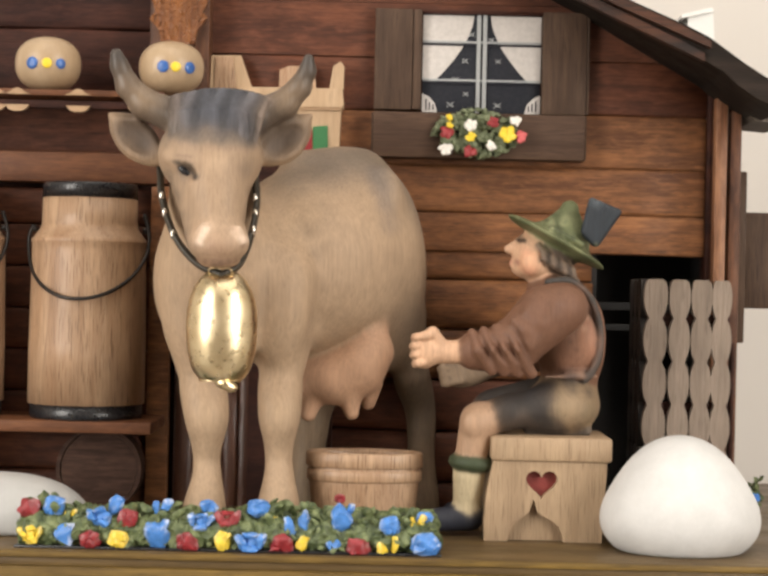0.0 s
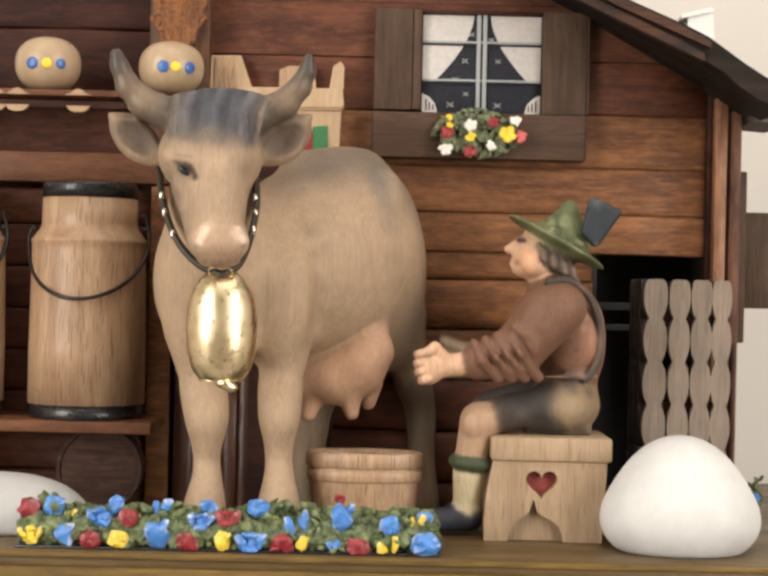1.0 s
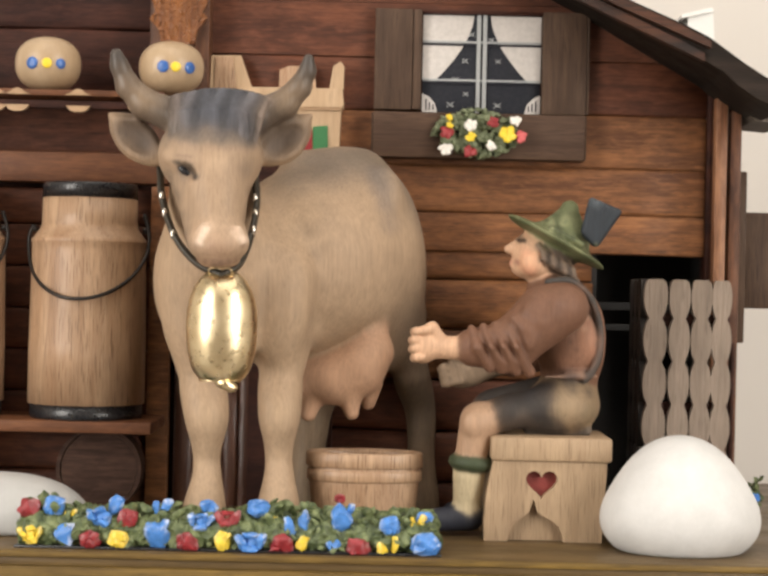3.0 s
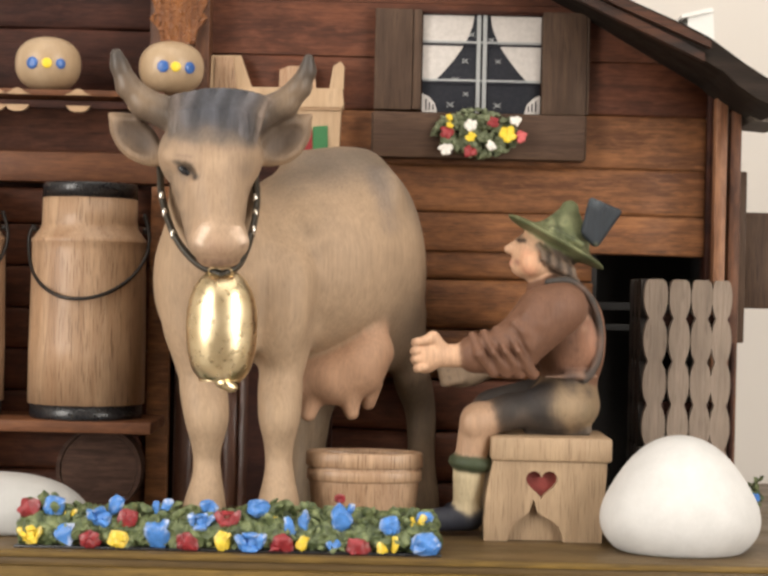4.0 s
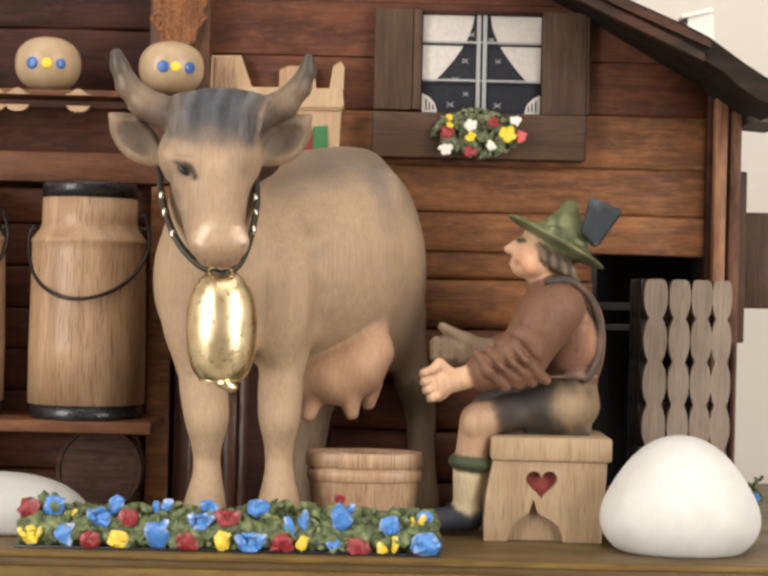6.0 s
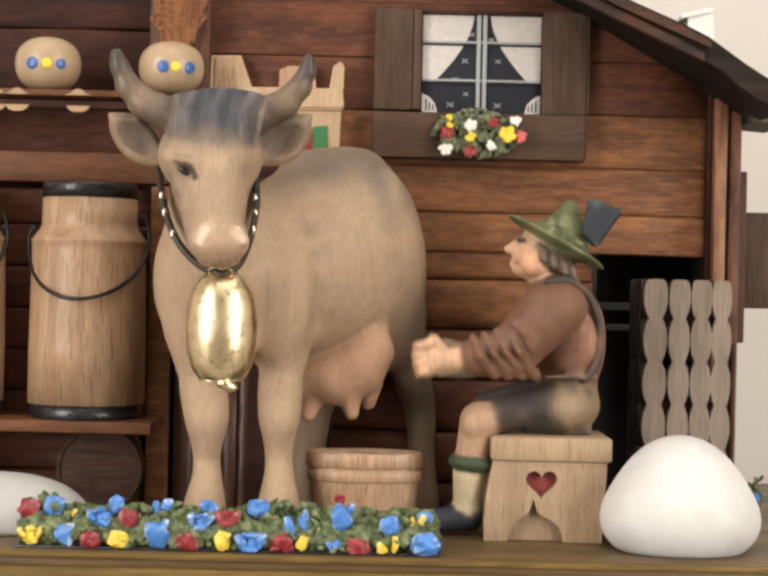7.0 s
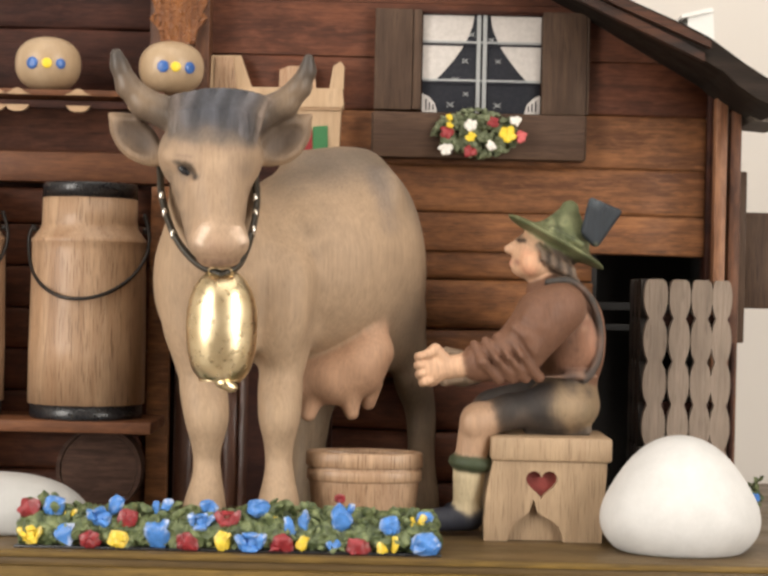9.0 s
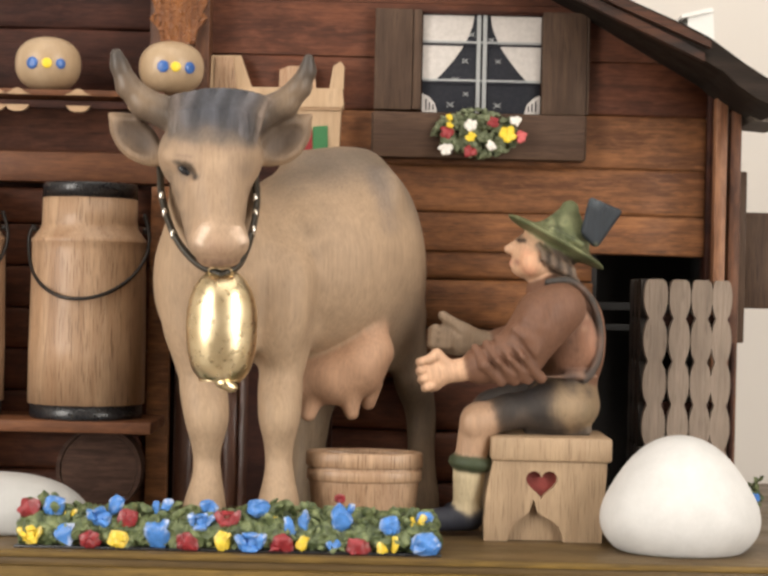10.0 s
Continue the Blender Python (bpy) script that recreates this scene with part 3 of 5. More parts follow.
def window():
    win = thing("window_1", (34.6, 112, 149.3), "small chalet window with white curtains and dark panes", "window", "", "structure")
    x0, x1, x2 = 12.6, 34.6, 56.8
    z0, z1 = 149.2, 185.9
    part("pane", box(x0, x2, 112.4, 113.4, z0, z1, 0.1), M_NIGHT, win, "dark night-blue pane strewn with pale stars")
    w, h = x2 - x0, z1 - z0

    def arc(sign, inner):
        edge = x0 if sign > 0 else x2
        pts = [(edge, z1 - 0.3), (edge + sign * w * 0.43, z1 - 0.3)]
        for k in range(1, 9):
            t = k / 8
            pts.append((edge + sign * w * (0.43 - 0.33 * t ** 1.7), z1 - 0.3 - h * 0.68 * t))
        pts.append((edge, z1 - 0.3 - h * 0.68))
        return pts
    for sign in (1, -1):
        part("curtain", plate([arc(sign, 0)], 112.0, 112.5), M_LACE, win, "white gathered curtain")
        edge = x0 if sign > 0 else x2
        part("lace_hem", plate([[(edge, z0), (edge, z0 + h * 0.19), (edge + sign * w * 0.06, z0 + h * 0.155), (edge + sign * w * 0.11, z0 + h * 0.09), (edge + sign * w * 0.13, z0)]],
                               112.0, 112.5), M_LACE, win, "white lace curtain hem")
        for k in range(3):
            part("lace_hole", box(edge + sign * w * (0.035 + 0.03 * k) - 0.25, edge + sign * w * (0.035 + 0.03 * k) + 0.25, 111.8, 112.1, z0 + h * 0.02, z0 + h * (0.13 - 0.025 * k), 0.05), M_NIGHT, win)
    for k in (-1, 1):
        part("centre_bar", box(x1 + 1.15 * k - 0.75, x1 + 1.15 * k + 0.75, 111.2, 112.4, z0, z1, 0.15), M_GREYBAR, win, "pale upright window bar")
    for f in (0.295, 0.685):
        for k, (m, dz) in enumerate(((M_GREYBAR, 0.5), (M_NIGHT, -0.45))):
            part("cross_bar", box(x0, x2, 111.5, 112.3, z1 - f * h + dz - 0.4, z1 - f * h + dz + 0.4, 0.1), m, win)
    for u, v, s in ((0.41, 0.80, 1), (0.36, 0.53, 1), (0.28, 0.34, 1.2), (0.37, 0.19, 0.9), (0.24, 0.08, 1.2), (0.64, 0.53, 1), (0.64, 0.08, 1.3), (0.58, 0.75, 0.9)):
        for a in (35, -35):
            c, r = (x0 + w * u, z0 + h * v), 1.25 * s
            part("star", box(c[0] - r, c[0] + r, 112.1, 112.5, c[1] - 0.16, c[1] + 0.16, 0, turn=(0, a, 0)), M_GREYBAR, win)
    part("window_frame", box(x0 - 0.6, x2 + 0.6, 110.4, 113.6, z1, z1 + 1.2, 0.2), M_DARK, win)
    for a, b, t, u in ((-5.4, 12.1, 187.2, 149.5), (57.2, 74.8, 187.0, 148.7)):
        sh = thing("window_shutter", ((a + b) / 2, 110, u), "flat brown wooden window shutter, opened", "shutter", "window shutters")
        seam = b - 3.3 if a < 0 else b - 1.0
        part("board", box(a, seam - 0.08, 108.5, 113.5, u, t, 0.5), M_SHUTTER, sh)
        part("board", box(seam + 0.08, b, 108.7, 113.5, u + 0.2, t - 0.1, 0.5), M_SHUTTER, sh)
    fb = thing("flower_box", (33.8, 106, 131.9), "plain brown flower box board beneath the window", "flower box")
    part("front_board", box(-5.6, 73.2, 104, 113, 131.4, 148.3, 0.7), M_SHUTTER_X, fb)
    for a, b in ((-6.1, -5.65), (73.25, 73.7)):
        part("end_board", box(a, b, 104.6, 113, 131.8, 147.9, 0.1), M_SHUTTER_X, fb)
    rng = random.Random(4)
    bunch = thing("flower_bunch", (33.1, 101, 131.5), "bunch of red, white and yellow miniature flowers with green leaves", "flowers")
    bm = bmesh.new()
    for _ in range(280):
        a, r = rng.uniform(0, 6.28), math.sqrt(rng.uniform(0, 1))
        leaf(bm, (33.1 + math.cos(a) * r * 16.0, 101.5 + rng.uniform(-1.5, 2.0), 140.5 + math.sin(a) * r * 8.8), rng.uniform(2.5, 4.5), rng)
    part("leaves", smooth(bm, 30), M_SAGE, bunch)
    # added foliage mass that brightens the dark gaps between the leaves
    c = Carving()
    for _ in range(40):
        a, r = rng.uniform(0, 6.28), math.sqrt(rng.uniform(0, 1))
        c.ball((33.1 + math.cos(a) * r * 13.5, 102.4, 140.3 + math.sin(a) * r * 6.6), (rng.uniform(1.8, 3.0), 1.4, rng.uniform(1.2, 2.2)), (0.2, 0.2, 0.1), "moss", (0, rng.uniform(-50, 50), 0), 0.8)
    part("moss", c.build(0.45)["moss"], M_SAGE, bunch, "pale green foliage mass added to fill dark gaps")
    for at, s, m in (((22.4, 98.0, 145.8), 1.5, M_YELLOW), ((21.7, 98.0, 140.4), 2.6, M_RED), ((21.1, 98.0, 134.1), 2.7, M_WHITE), ((30.3, 97.0, 143.0), 2.5, M_WHITE), ((30.6, 97.0, 138.7), 2.0, M_YELLOW),
                     ((30.4, 97.0, 133.7), 2.5, M_RED), ((38.6, 97.0, 144.2), 2.4, M_RED), ((38.0, 97.0, 135.6), 2.1, M_WHITE), ((46.8, 97.0, 145.0), 2.1, M_WHITE), ((43.8, 97.0, 139.9), 3.2, M_YELLOW),
                     ((48.6, 98.0, 139.5), 2.3, M_PINK), ((22.7, 98.0, 143.2), 1.4, M_YELLOW)):
        bm = bmesh.new()
        blossom(bm, at, s, rng)
        part("blossom", rough_up(bm, 0.75, 1.6), m, bunch)


window()


# ---- left side: shelves and dairy things ----
def left_side():
    back = thing("wall_dairy", (-113.6, 103, 0), "dark red-brown boarded wall behind the milk cans", "wall", "", "structure")
    rows = [0.0, 13.1, 27.6, 42.1, 57.4, 72.8, 88.2, 103.6, 117.1]
    for a, b in zip(rows, rows[1:]):
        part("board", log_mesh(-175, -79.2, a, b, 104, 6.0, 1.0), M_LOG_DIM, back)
    part("beam", box(-175, -80.0, 98, 108, 118.9, 130.1, 0.8), M_SHELF, back, "lighter brown cross beam")
    part("edge_board", box(-86.3, -78.2, 99.5, 103.2, 0, 118.3, 0.5), M_LOG, back)
    col = thing("column", (-78.1, 104, 131.4), "amber brown carved wooden column with notched ornament", "column")
    part("shaft", box(-88.8, -66.5, 104, 116, 131.1, 198.5, 1.0), M_POST, col)
    orn = [(-88.5, 197.7), (-67.4, 198.1), (-67.3, 186.4), (-69.0, 182.6), (-67.1, 180.8), (-70.8, 176.1), (-71.6, 171.0), (-83.9, 170.7), (-84.9, 175.7), (-88.6, 180.0), (-86.3, 182.6), (-87.5, 186.0)]
    part("ornament", plate([orn], 100, 104.2), M_AMBER, col, "amber carved ornament with notched edge")
    post = thing("grooved_post", (-59.6, 109, 0), "dark red-brown upright post with long grooves", "post")
    for i, (a, b) in enumerate(((-77.7, -69.9), (-69.5, -59.4), (-59.3, -53.6), (-53.4, -48.5), (-48.3, -41.9))):
        bm = lathe((a + b) / 2, 112, [((b - a) / 2, 0), ((b - a) / 2, 97.5)], 16, flat=0.5)
        part("moulding", bm, M_POST_GLOSS, post)
    # upper shelf with pale scallops
    up = thing("upper_shelf", (-113.8, 95, 149.8), "brown wooden shelf with pale carved scallops on its edge", "shelf")
    part("board", box(-175, -80.8, 88, 120, 149.4, 151.7, 0.4), M_SHELF, up)
    part("lower_rail", box(-175, -81.0, 89, 92, 145.0, 147.9, 0.4), M_DARK, up)
    for px in (-162.7, -141.6, -133.6, -111.6, -89.6):
        for s, zz in ((1, 149.7), (-1, 145.9)):
            crest = ((4.9, 0.0), (2.9, 0.7), (1.2, 2.0), (0.0, 2.3), (-1.2, 2.0), (-2.9, 0.7), (-4.9, 0.0)) if s > 0 else ((4.4, 0.0), (3.0, 1.7), (1.4, 2.3), (-1.4, 2.3), (-3.0, 1.7), (-4.4, 0.0))
            pts = [(px + u, zz + s * v) for u, v in crest]
            part("scallop", plate([pts], 87.2, 89.5), M_BEECH_X, up, "pale bare-wood scallop")
    low = thing("lower_shelf", (-105.8, 80, 32.8), "brown wooden shelf board carrying the milk cans", "shelf")
    part("board", box(-175, -79.7, 66, 103, 30.0, 34.2, 0.7), M_SHELF, low)
    part("bracket", box(-160, -154, 70, 103, 0, 30.2, 0.5), M_SHELF, low)
    # dark round disc beneath the shelf
    keg = thing("keg", (-100.8, 92, 0), "dark brown wooden keg lying beneath the shelf, round end forward", "keg")
    for name, prof in (("end_disc", [(0, -5), (13.7, -5), (13.7, 4), (0, 4)]), ("stave_ring", [(13.9, -5.6), (15.3, -5.6), (15.3, 5), (13.9, 5), (13.9, -5.6)])):
        bm = lathe(0, 0, prof, 48)
        bm.transform(Matrix.Translation((-101.1, 92.0, 15.3)) @ Matrix.Rotation(radians(-90), 4, "X"))
        for f in bm.faces:
            f.smooth = False
        part(name, bm, M_KEG, keg)


def milk_can():
    cx, cy, z0 = -106.0, 86.0, 34.2
    can = thing("milk_can", (cx, cy, z0), "turned beech milk can with black bands and wire handle", "milk can", "milk cans on the shelf")
    h = 83.6
    z = lambda f: z0 + h * f
    r = 20.7
    part("body", lathe(cx, cy, [(0, z(0.062)), (r, z(0.062)), (r * 1.0, z(0.3)), (r * 0.975, z(0.70)), (r * 0.97, z(0.738)), (r * 0.99, z(0.748)), (r * 0.985, z(0.758)), (r * 0.95, z(0.768)), (r * 0.9, z(0.785)), (r * 0.83, z(0.808)),
                                  (r * 0.815, z(0.83)), (r * 0.81, z(0.935)), (0, z(0.935))], 56), M_BEECH, can)
    part("bottom_band", lathe(cx, cy, [(0, z0), (r * 0.945, z0), (r * 0.96, z(0.006)), (r * 0.965, z(0.062)), (0, z(0.063))], 56), M_BLACK, can, "glossy black bottom band")
    part("lid", lathe(cx, cy, [(0, z(0.936)), (r * 0.814, z(0.936)), (r * 0.806, z(0.992)), (r * 0.78, z(1.0)), (0, z(0.985))], 56), M_BLACK, can, "glossy black lid")
    pts = []
    for k in range(21):
        a = math.pi * k / 20
        pts.append((cx - r * 1.04 * math.cos(a), cy - 1 - 22 * math.sin(a) ** 1.5, z(0.77 - 0.262 * math.sin(a) ** 0.9)))
    pts = [(cx - r * 0.98, cy, z(0.82))] + pts + [(cx + r * 0.99, cy, z(0.83)), (cx + r * 0.93, cy, z(0.875))]
    handle = part("handle", tube(curve_points(pts, 3), 0.66, 8), M_IRON, can, "dark bent wire handle")
    for s in (-1, 1):
        part("pin", lathe(cx + s * r * 0.95, cy, [(0, z(0.79)), (0.9, z(0.79)), (0.9, z(0.815)), (0, z(0.815))], 10), M_IRON, handle)
    copy_thing(can, Matrix.Translation((cx * MM - 50.8 * MM, cy * MM, z0 * MM)))


def face_balls():
    for cx, half, eyes in ((-124.4, 9.9, ((-127.9, 2.25, M_EYE), (-122.5, 1.85, M_YELLOW), (-117.9, 1.9, M_EYE))), (-79.4, 9.6, ((-80.9, 2.2, M_EYE), (-76.3, 1.85, M_YELLOW), (-71.6, 2.2, M_EYE)))):
        r, cy, cz = 11.85, 96.0, 151.7 + half
        ob = thing("bird_ball", (cx, cy, 151.7), "pale turned wooden ball bird with painted blue eyes", "ornament", "ball birds on the shelf")
        prof = [(0, cz - half)] + [(r * abs(math.cos(a)) ** 0.86, cz + half * math.copysign(abs(math.sin(a)) ** 0.86, math.sin(a))) for a in (radians(-80 + 8 * k) for k in range(21))] + [(0, cz + half * 0.985)]
        part("ball", smooth(lathe(cx, cy, prof, 56), 80), M_BALL, ob)
        for x, rr, m in eyes:
            z = cz - 0.9
            y = cy - math.sqrt(r * r - (x - cx) ** 2) + 0.1
            bm = bmesh.new()
            bmesh.ops.create_uvsphere(bm, u_segments=20, v_segments=12, radius=rr,
                                      matrix=Matrix.Translation((x, y, z)) @ Vector((x - cx, y - cy, 0)).to_track_quat("Z", "Y").to_matrix().to_4x4() @ Matrix.Diagonal((1, 1, 0.3, 1)))
            eye = m is M_EYE
            part("eye" if eye else "beak", smooth(bm, 180), m, ob, "round blue painted eye" if eye else "small yellow painted beak")


def little_house():
    ob = thing("miniature_house", (-35.0, 112, 131.2), "pale limewood miniature house with pointed posts and painted panels", "ornament")
    part("tower", plate([[(-66.6, 151.6), (-66.2, 168.0), (-55.2, 168.2), (-50.9, 156.2), (-50.1, 152.0)]], 108, 114), M_LIME, ob)
    part("tower_side", plate([[(-64.8, 152.6), (-64.5, 167.3), (-58.1, 167.4), (-56.3, 152.8)]], 107.2, 108.2), M_BEECH, ob)
    part("ledge", plate([[(-55.7, 156.1), (-33.3, 156.2), (-17.1, 156.2), (-16.4, 150.4), (-16.9, 149.3), (-55.5, 149.1)]], 104, 114), M_LIME, ob)
    part("groove", plate([[(-53.7, 149.3), (-17.1, 149.4), (-17.1, 148.2), (-53.6, 148.1)]], 104.6, 114), M_BEECH_X, ob)
    part("body", plate([[(-53.6, 148.1), (-17.5, 148.1), (-18.0, 129.8), (-53.2, 129.0)]], 105.5, 114), M_LIME, ob)
    part("picket", plate([[(-21.9, 156.1), (-20.6, 164.6), (-17.9, 166.3), (-16.6, 164.7), (-16.7, 156.2)]], 104.5, 110), M_LIME, ob)
    part("picket", plate([[(-41.0, 156.1), (-40.9, 163.4), (-37.5, 165.0), (-28.3, 165.2), (-27.0, 156.4)]], 110, 114), M_BEECH, ob)
    part("door", plate([[(-27.8, 142.0), (-22.3, 142.5), (-21.8, 129.7), (-27.5, 129.6)]], 104.8, 105.8), M_PANEL_GREEN, ob, "green painted panel")
    part("door", plate([[(-34.4, 141.9), (-27.9, 140.9), (-27.7, 129.6), (-34.1, 129.4)]], 104.8, 105.8), M_RED, ob, "red painted panel")
    part("stand", box(-49.5, -18.3, 106, 114, 0, 130.1, 0), M_DARK, ob)


left_side()
milk_can()
face_balls()
little_house()


# ---- balcony fence ----
def fence():
    x, z0, z1 = 91.8, 0.0, 88.1
    ob = thing("balcony_fence", (108.4, 80, 0), "grey-brown wooden fence of four-lobed scalloped slats", "fence")
    w = 4.2
    lobe = 15.3

    def outline():
        pts, k = [], 96
        top = z1
        side = []
        for i in range(k + 1):
            zz = top - (top - z0) * i / k
            f = ((top - zz + 0.1 * lobe) % lobe) / lobe
            side.append((w * max(0.5, math.sqrt(1 - 0.72 * (2 * f - 1) ** 2)) if i else w * 0.55, zz))
        return [(a, b) for a, b in side] + [(-a, b) for a, b in reversed(side)]
    first = part("slat", plate([outline()], 77, 80), M_SLAT, None)
    mesh = first.data
    first.parent = ob
    xs = (96.3, 104.8, 112.6, 119.7)
    for i, sx in enumerate(xs):
        s = first if i == 0 else new("slat", mesh)
        s.parent = ob
        s.location = Vector((sx, 0, 0)) * MM - ob.location
        s.scale = ((1, 0.9, 0.9, 0.84)[i], 1, 1)
    # receding side slats get a darker copy that puts their shade into the colour
    dim = mesh.copy()
    dim.materials[0] = M_SLAT_SHADE
    for i in range(3):
        s = new("slat", dim)
        s.parent = ob
        s.matrix_basis = Matrix.Translation(Vector((92.4 + 79 - 78.5, 84 + i * 9, 0)) * MM - ob.location) @ Matrix.Rotation(radians(90), 4, "Z") @ Matrix.Translation((0, -0.0785, 0))
    for a, b in ((76.1, 71.2), (44.7, 39.8)):
        part("rail", box(93.5, 123.2, 80.2, 83, b, a, 0.4), M_DARK, ob)
    part("corner_strip", box(123.8, 125.2, 80, 84, 0, 66.1, 0.4), M_DARK, ob)


fence()


def small_plant():
    rng = random.Random(8)
    at = (131.4, 70.0, 15.3)
    ob = thing("small_plant", (at[0], at[1], 0), "small dark green miniature plant with blue flowers beside the fence", "plant")
    bm = tube([(at[0], at[1], 0), (at[0] + 0.4, at[1], at[2] * 0.5), (at[0], at[1], at[2] + 2)], 0.5, 6)
    part("stem", bm, M_FOLIAGE, ob)
    bm = bmesh.new()
    for _ in range(26):
        leaf(bm, (at[0] + rng.uniform(-2.2, 2.2), at[1] + rng.uniform(-2, 2), at[2] + rng.uniform(-5, 4)), rng.uniform(2.0, 3.6), rng)
    part("leaves", smooth(bm, 30), M_FOLIAGE, ob)
    bm = bmesh.new()
    blossom(bm, (at[0] - 0.6, at[1] - 2.4, at[2] - 2.6), 1.6, rng)
    part("blossom", rough_up(bm, 0.4, 1.2), M_BLUE, ob)


small_plant()


# ---- pebbles ----
def pebbles():
    c = Carving()
    white = (0.8, 0.8, 0.8)
    c.ball((97.4, 28.0, 9.3), (25.2, 19, 14.4), white, "stone", melt=16)
    c.ball((97.6, 30.0, 24.0), (12.0, 14, 11.2), white, "stone", melt=26)
    ob = part("white_stone", c.build(1.0, 0.0)["stone"], M_STONE, None, at=(97.8, 28, 0))
    tagged(ob, "large smooth white pebble resting on the base board", "stone")
    c = Carving()
    c.ball((-124.1, 42.0, 5.7), (22.8, 16, 12.7), white, "stone", (0, 10, 0), melt=12)
    c.ball((-111.1, 42.0, 3.5), (13.3, 13, 8.5), white, "stone", melt=14)
    ob = part("white_stone", c.build(1.0, 0.0)["stone"], M_STONE_GREY, None, at=(-122.5, 42, 0))
    tagged(ob, "smaller grey-white pebble beneath the milk cans", "stone")


pebbles()


# ---- flower strip along the front ----
def roughen(mesh, amount, size):
    co = np.empty(len(mesh.vertices) * 3)
    mesh.vertices.foreach_get("co", co)
    co = co.reshape(-1, 3)
    off = np.array([noise.noise_vector(Vector(p) / size) for p in co])
    co = co + amount * off
    co[:, 2] = np.maximum(co[:, 2], 0.35)
    mesh.vertices.foreach_set("co", co.ravel())
    return mesh


def chip(bm, at, radii, turn, rng, count=14, square=0.75):
    """One knife-cut lump with flat facets and broken edges."""
    lump = bmesh.new()
    rot = Euler([radians(a) for a in turn]).to_matrix()
    for k in range(count):
        v = Vector((rng.gauss(0, 1), rng.gauss(0, 1), rng.gauss(0, 1))).normalized()
        v = Vector([math.copysign(abs(c) ** square, c) for c in v]) * rng.uniform(0.88, 1.04)
        lump.verts.new(Vector(at) + rot @ Vector([c * r for c, r in zip(v, radii)]))
    bmesh.ops.convex_hull(lump, input=lump.verts)
    loose = [v for v in lump.verts if not v.link_faces]
    bmesh.ops.delete(lump, geom=loose, context="VERTS")
    bmesh.ops.bevel(lump, geom=list(lump.edges), offset=min(radii) * 0.22, segments=2, affect="EDGES", profile=0.6, clamp_overlap=True)
    bmesh.ops.remove_doubles(lump, verts=lump.verts, dist=0.02)
    for _ in range(2):
        bmesh.ops.smooth_vert(lump, verts=lump.verts, factor=0.5, use_axis_x=True, use_axis_y=True, use_axis_z=True)
    mesh = bpy.data.meshes.new("chip")
    lump.to_mesh(mesh)
    lump.free()
    bm.from_mesh(mesh)
    bpy.data.meshes.remove(mesh)
    return bm


def carved_flower(at, size, colour, rng, shape):
    """One painted flower cut with the knife: a tall petal, a dome, a cup or a pair of petals, its edges pale with wear
    and painted highlights.
    """
    bm = bmesh.new()
    x, y, z = at
    tilt = rng.uniform(-22, 22)
    s = size
    if shape == "petal":
        chip(bm, at, (s * 0.85, s * 0.5, s * 1.12), (0, tilt, 0), rng, 16)
        chip(bm, (x + s * 0.45, y - 0.25, z + s * 0.5), (s * 0.4, s * 0.35, s * 0.62), (0, tilt + 35, 0), rng, 10)
    elif shape == "dome":
        chip(bm, at, (s * 1.0, s * 0.6, s * 0.9), (0, tilt * 0.4, 0), rng, 26, 0.85)
        for k in range(2):
            a = rng.uniform(0, 6.28)
            chip(bm, (x + 0.5 * s * math.cos(a), y - 0.35 * s, z + 0.4 * s * math.sin(a)), (s * 0.45, s * 0.3, s * 0.4), (0, rng.uniform(-40, 40), 0), rng, 11)
    elif shape == "cup":
        for dx, dz, w, h, a in ((-0.62, 0.1, 0.42, 0.75, -28), (0.66, 0.12, 0.4, 0.72, 30), (0.0, -0.42, 0.8, 0.42, 0), (0.0, 0.55, 0.62, 0.26, 4)):
            chip(bm, (x + dx * s, y - 0.1 * s, z + dz * s), (s * w, s * 0.45, s * h), (0, a + tilt * 0.3, 0), rng, 13)
        chip(bm, (x, y + 0.1 * s, z), (s * 0.85, s * 0.4, s * 0.8), (0, 0, 0), rng, 16)
    else:
        for k in (-1, 1):
            chip(bm, (x + k * s * 0.5, y - 0.1 * k, z + 0.18 * s * k), (s * 0.48, s * 0.42, s * 0.85), (0, k * 24 + tilt, 0), rng, 13)
    for v in bm.verts:
        v.co += 0.14 * s * Vector(noise.noise_vector(v.co / 1.9)) + 0.22 * Vector(noise.noise_vector(v.co / 0.7))
        v.co.z = max(v.co.z, 0.35)
    smooth(bm, 28)
    mesh = bpy.data.meshes.new("flower")
    bm.to_mesh(mesh)
    bm.free()
    # pale tint paints the white highlights of the cut edges along with wear
    pale = [0.5 + 0.45 * c for c in colour]
    tint = mesh.attributes.new("paint", "FLOAT_COLOR", "POINT")
    for i, v in enumerate(mesh.vertices):
        worn = noise.noise(v.co / 1.3 + Vector((3, 7, 1)))
        edge = (Vector((v.co.x - x, 0, v.co.z - z)).length / s - 0.72) * 2.0 + worn * 2.2 - 0.3
        t = min(max(edge, 0.0), 1.0) * (0.9 if colour[0] < 0.1 else 0.35)
        tint.data[i].color = [c * (1 - t) + p * t for c, p in zip(colour, pale)] + [1]
    return mesh


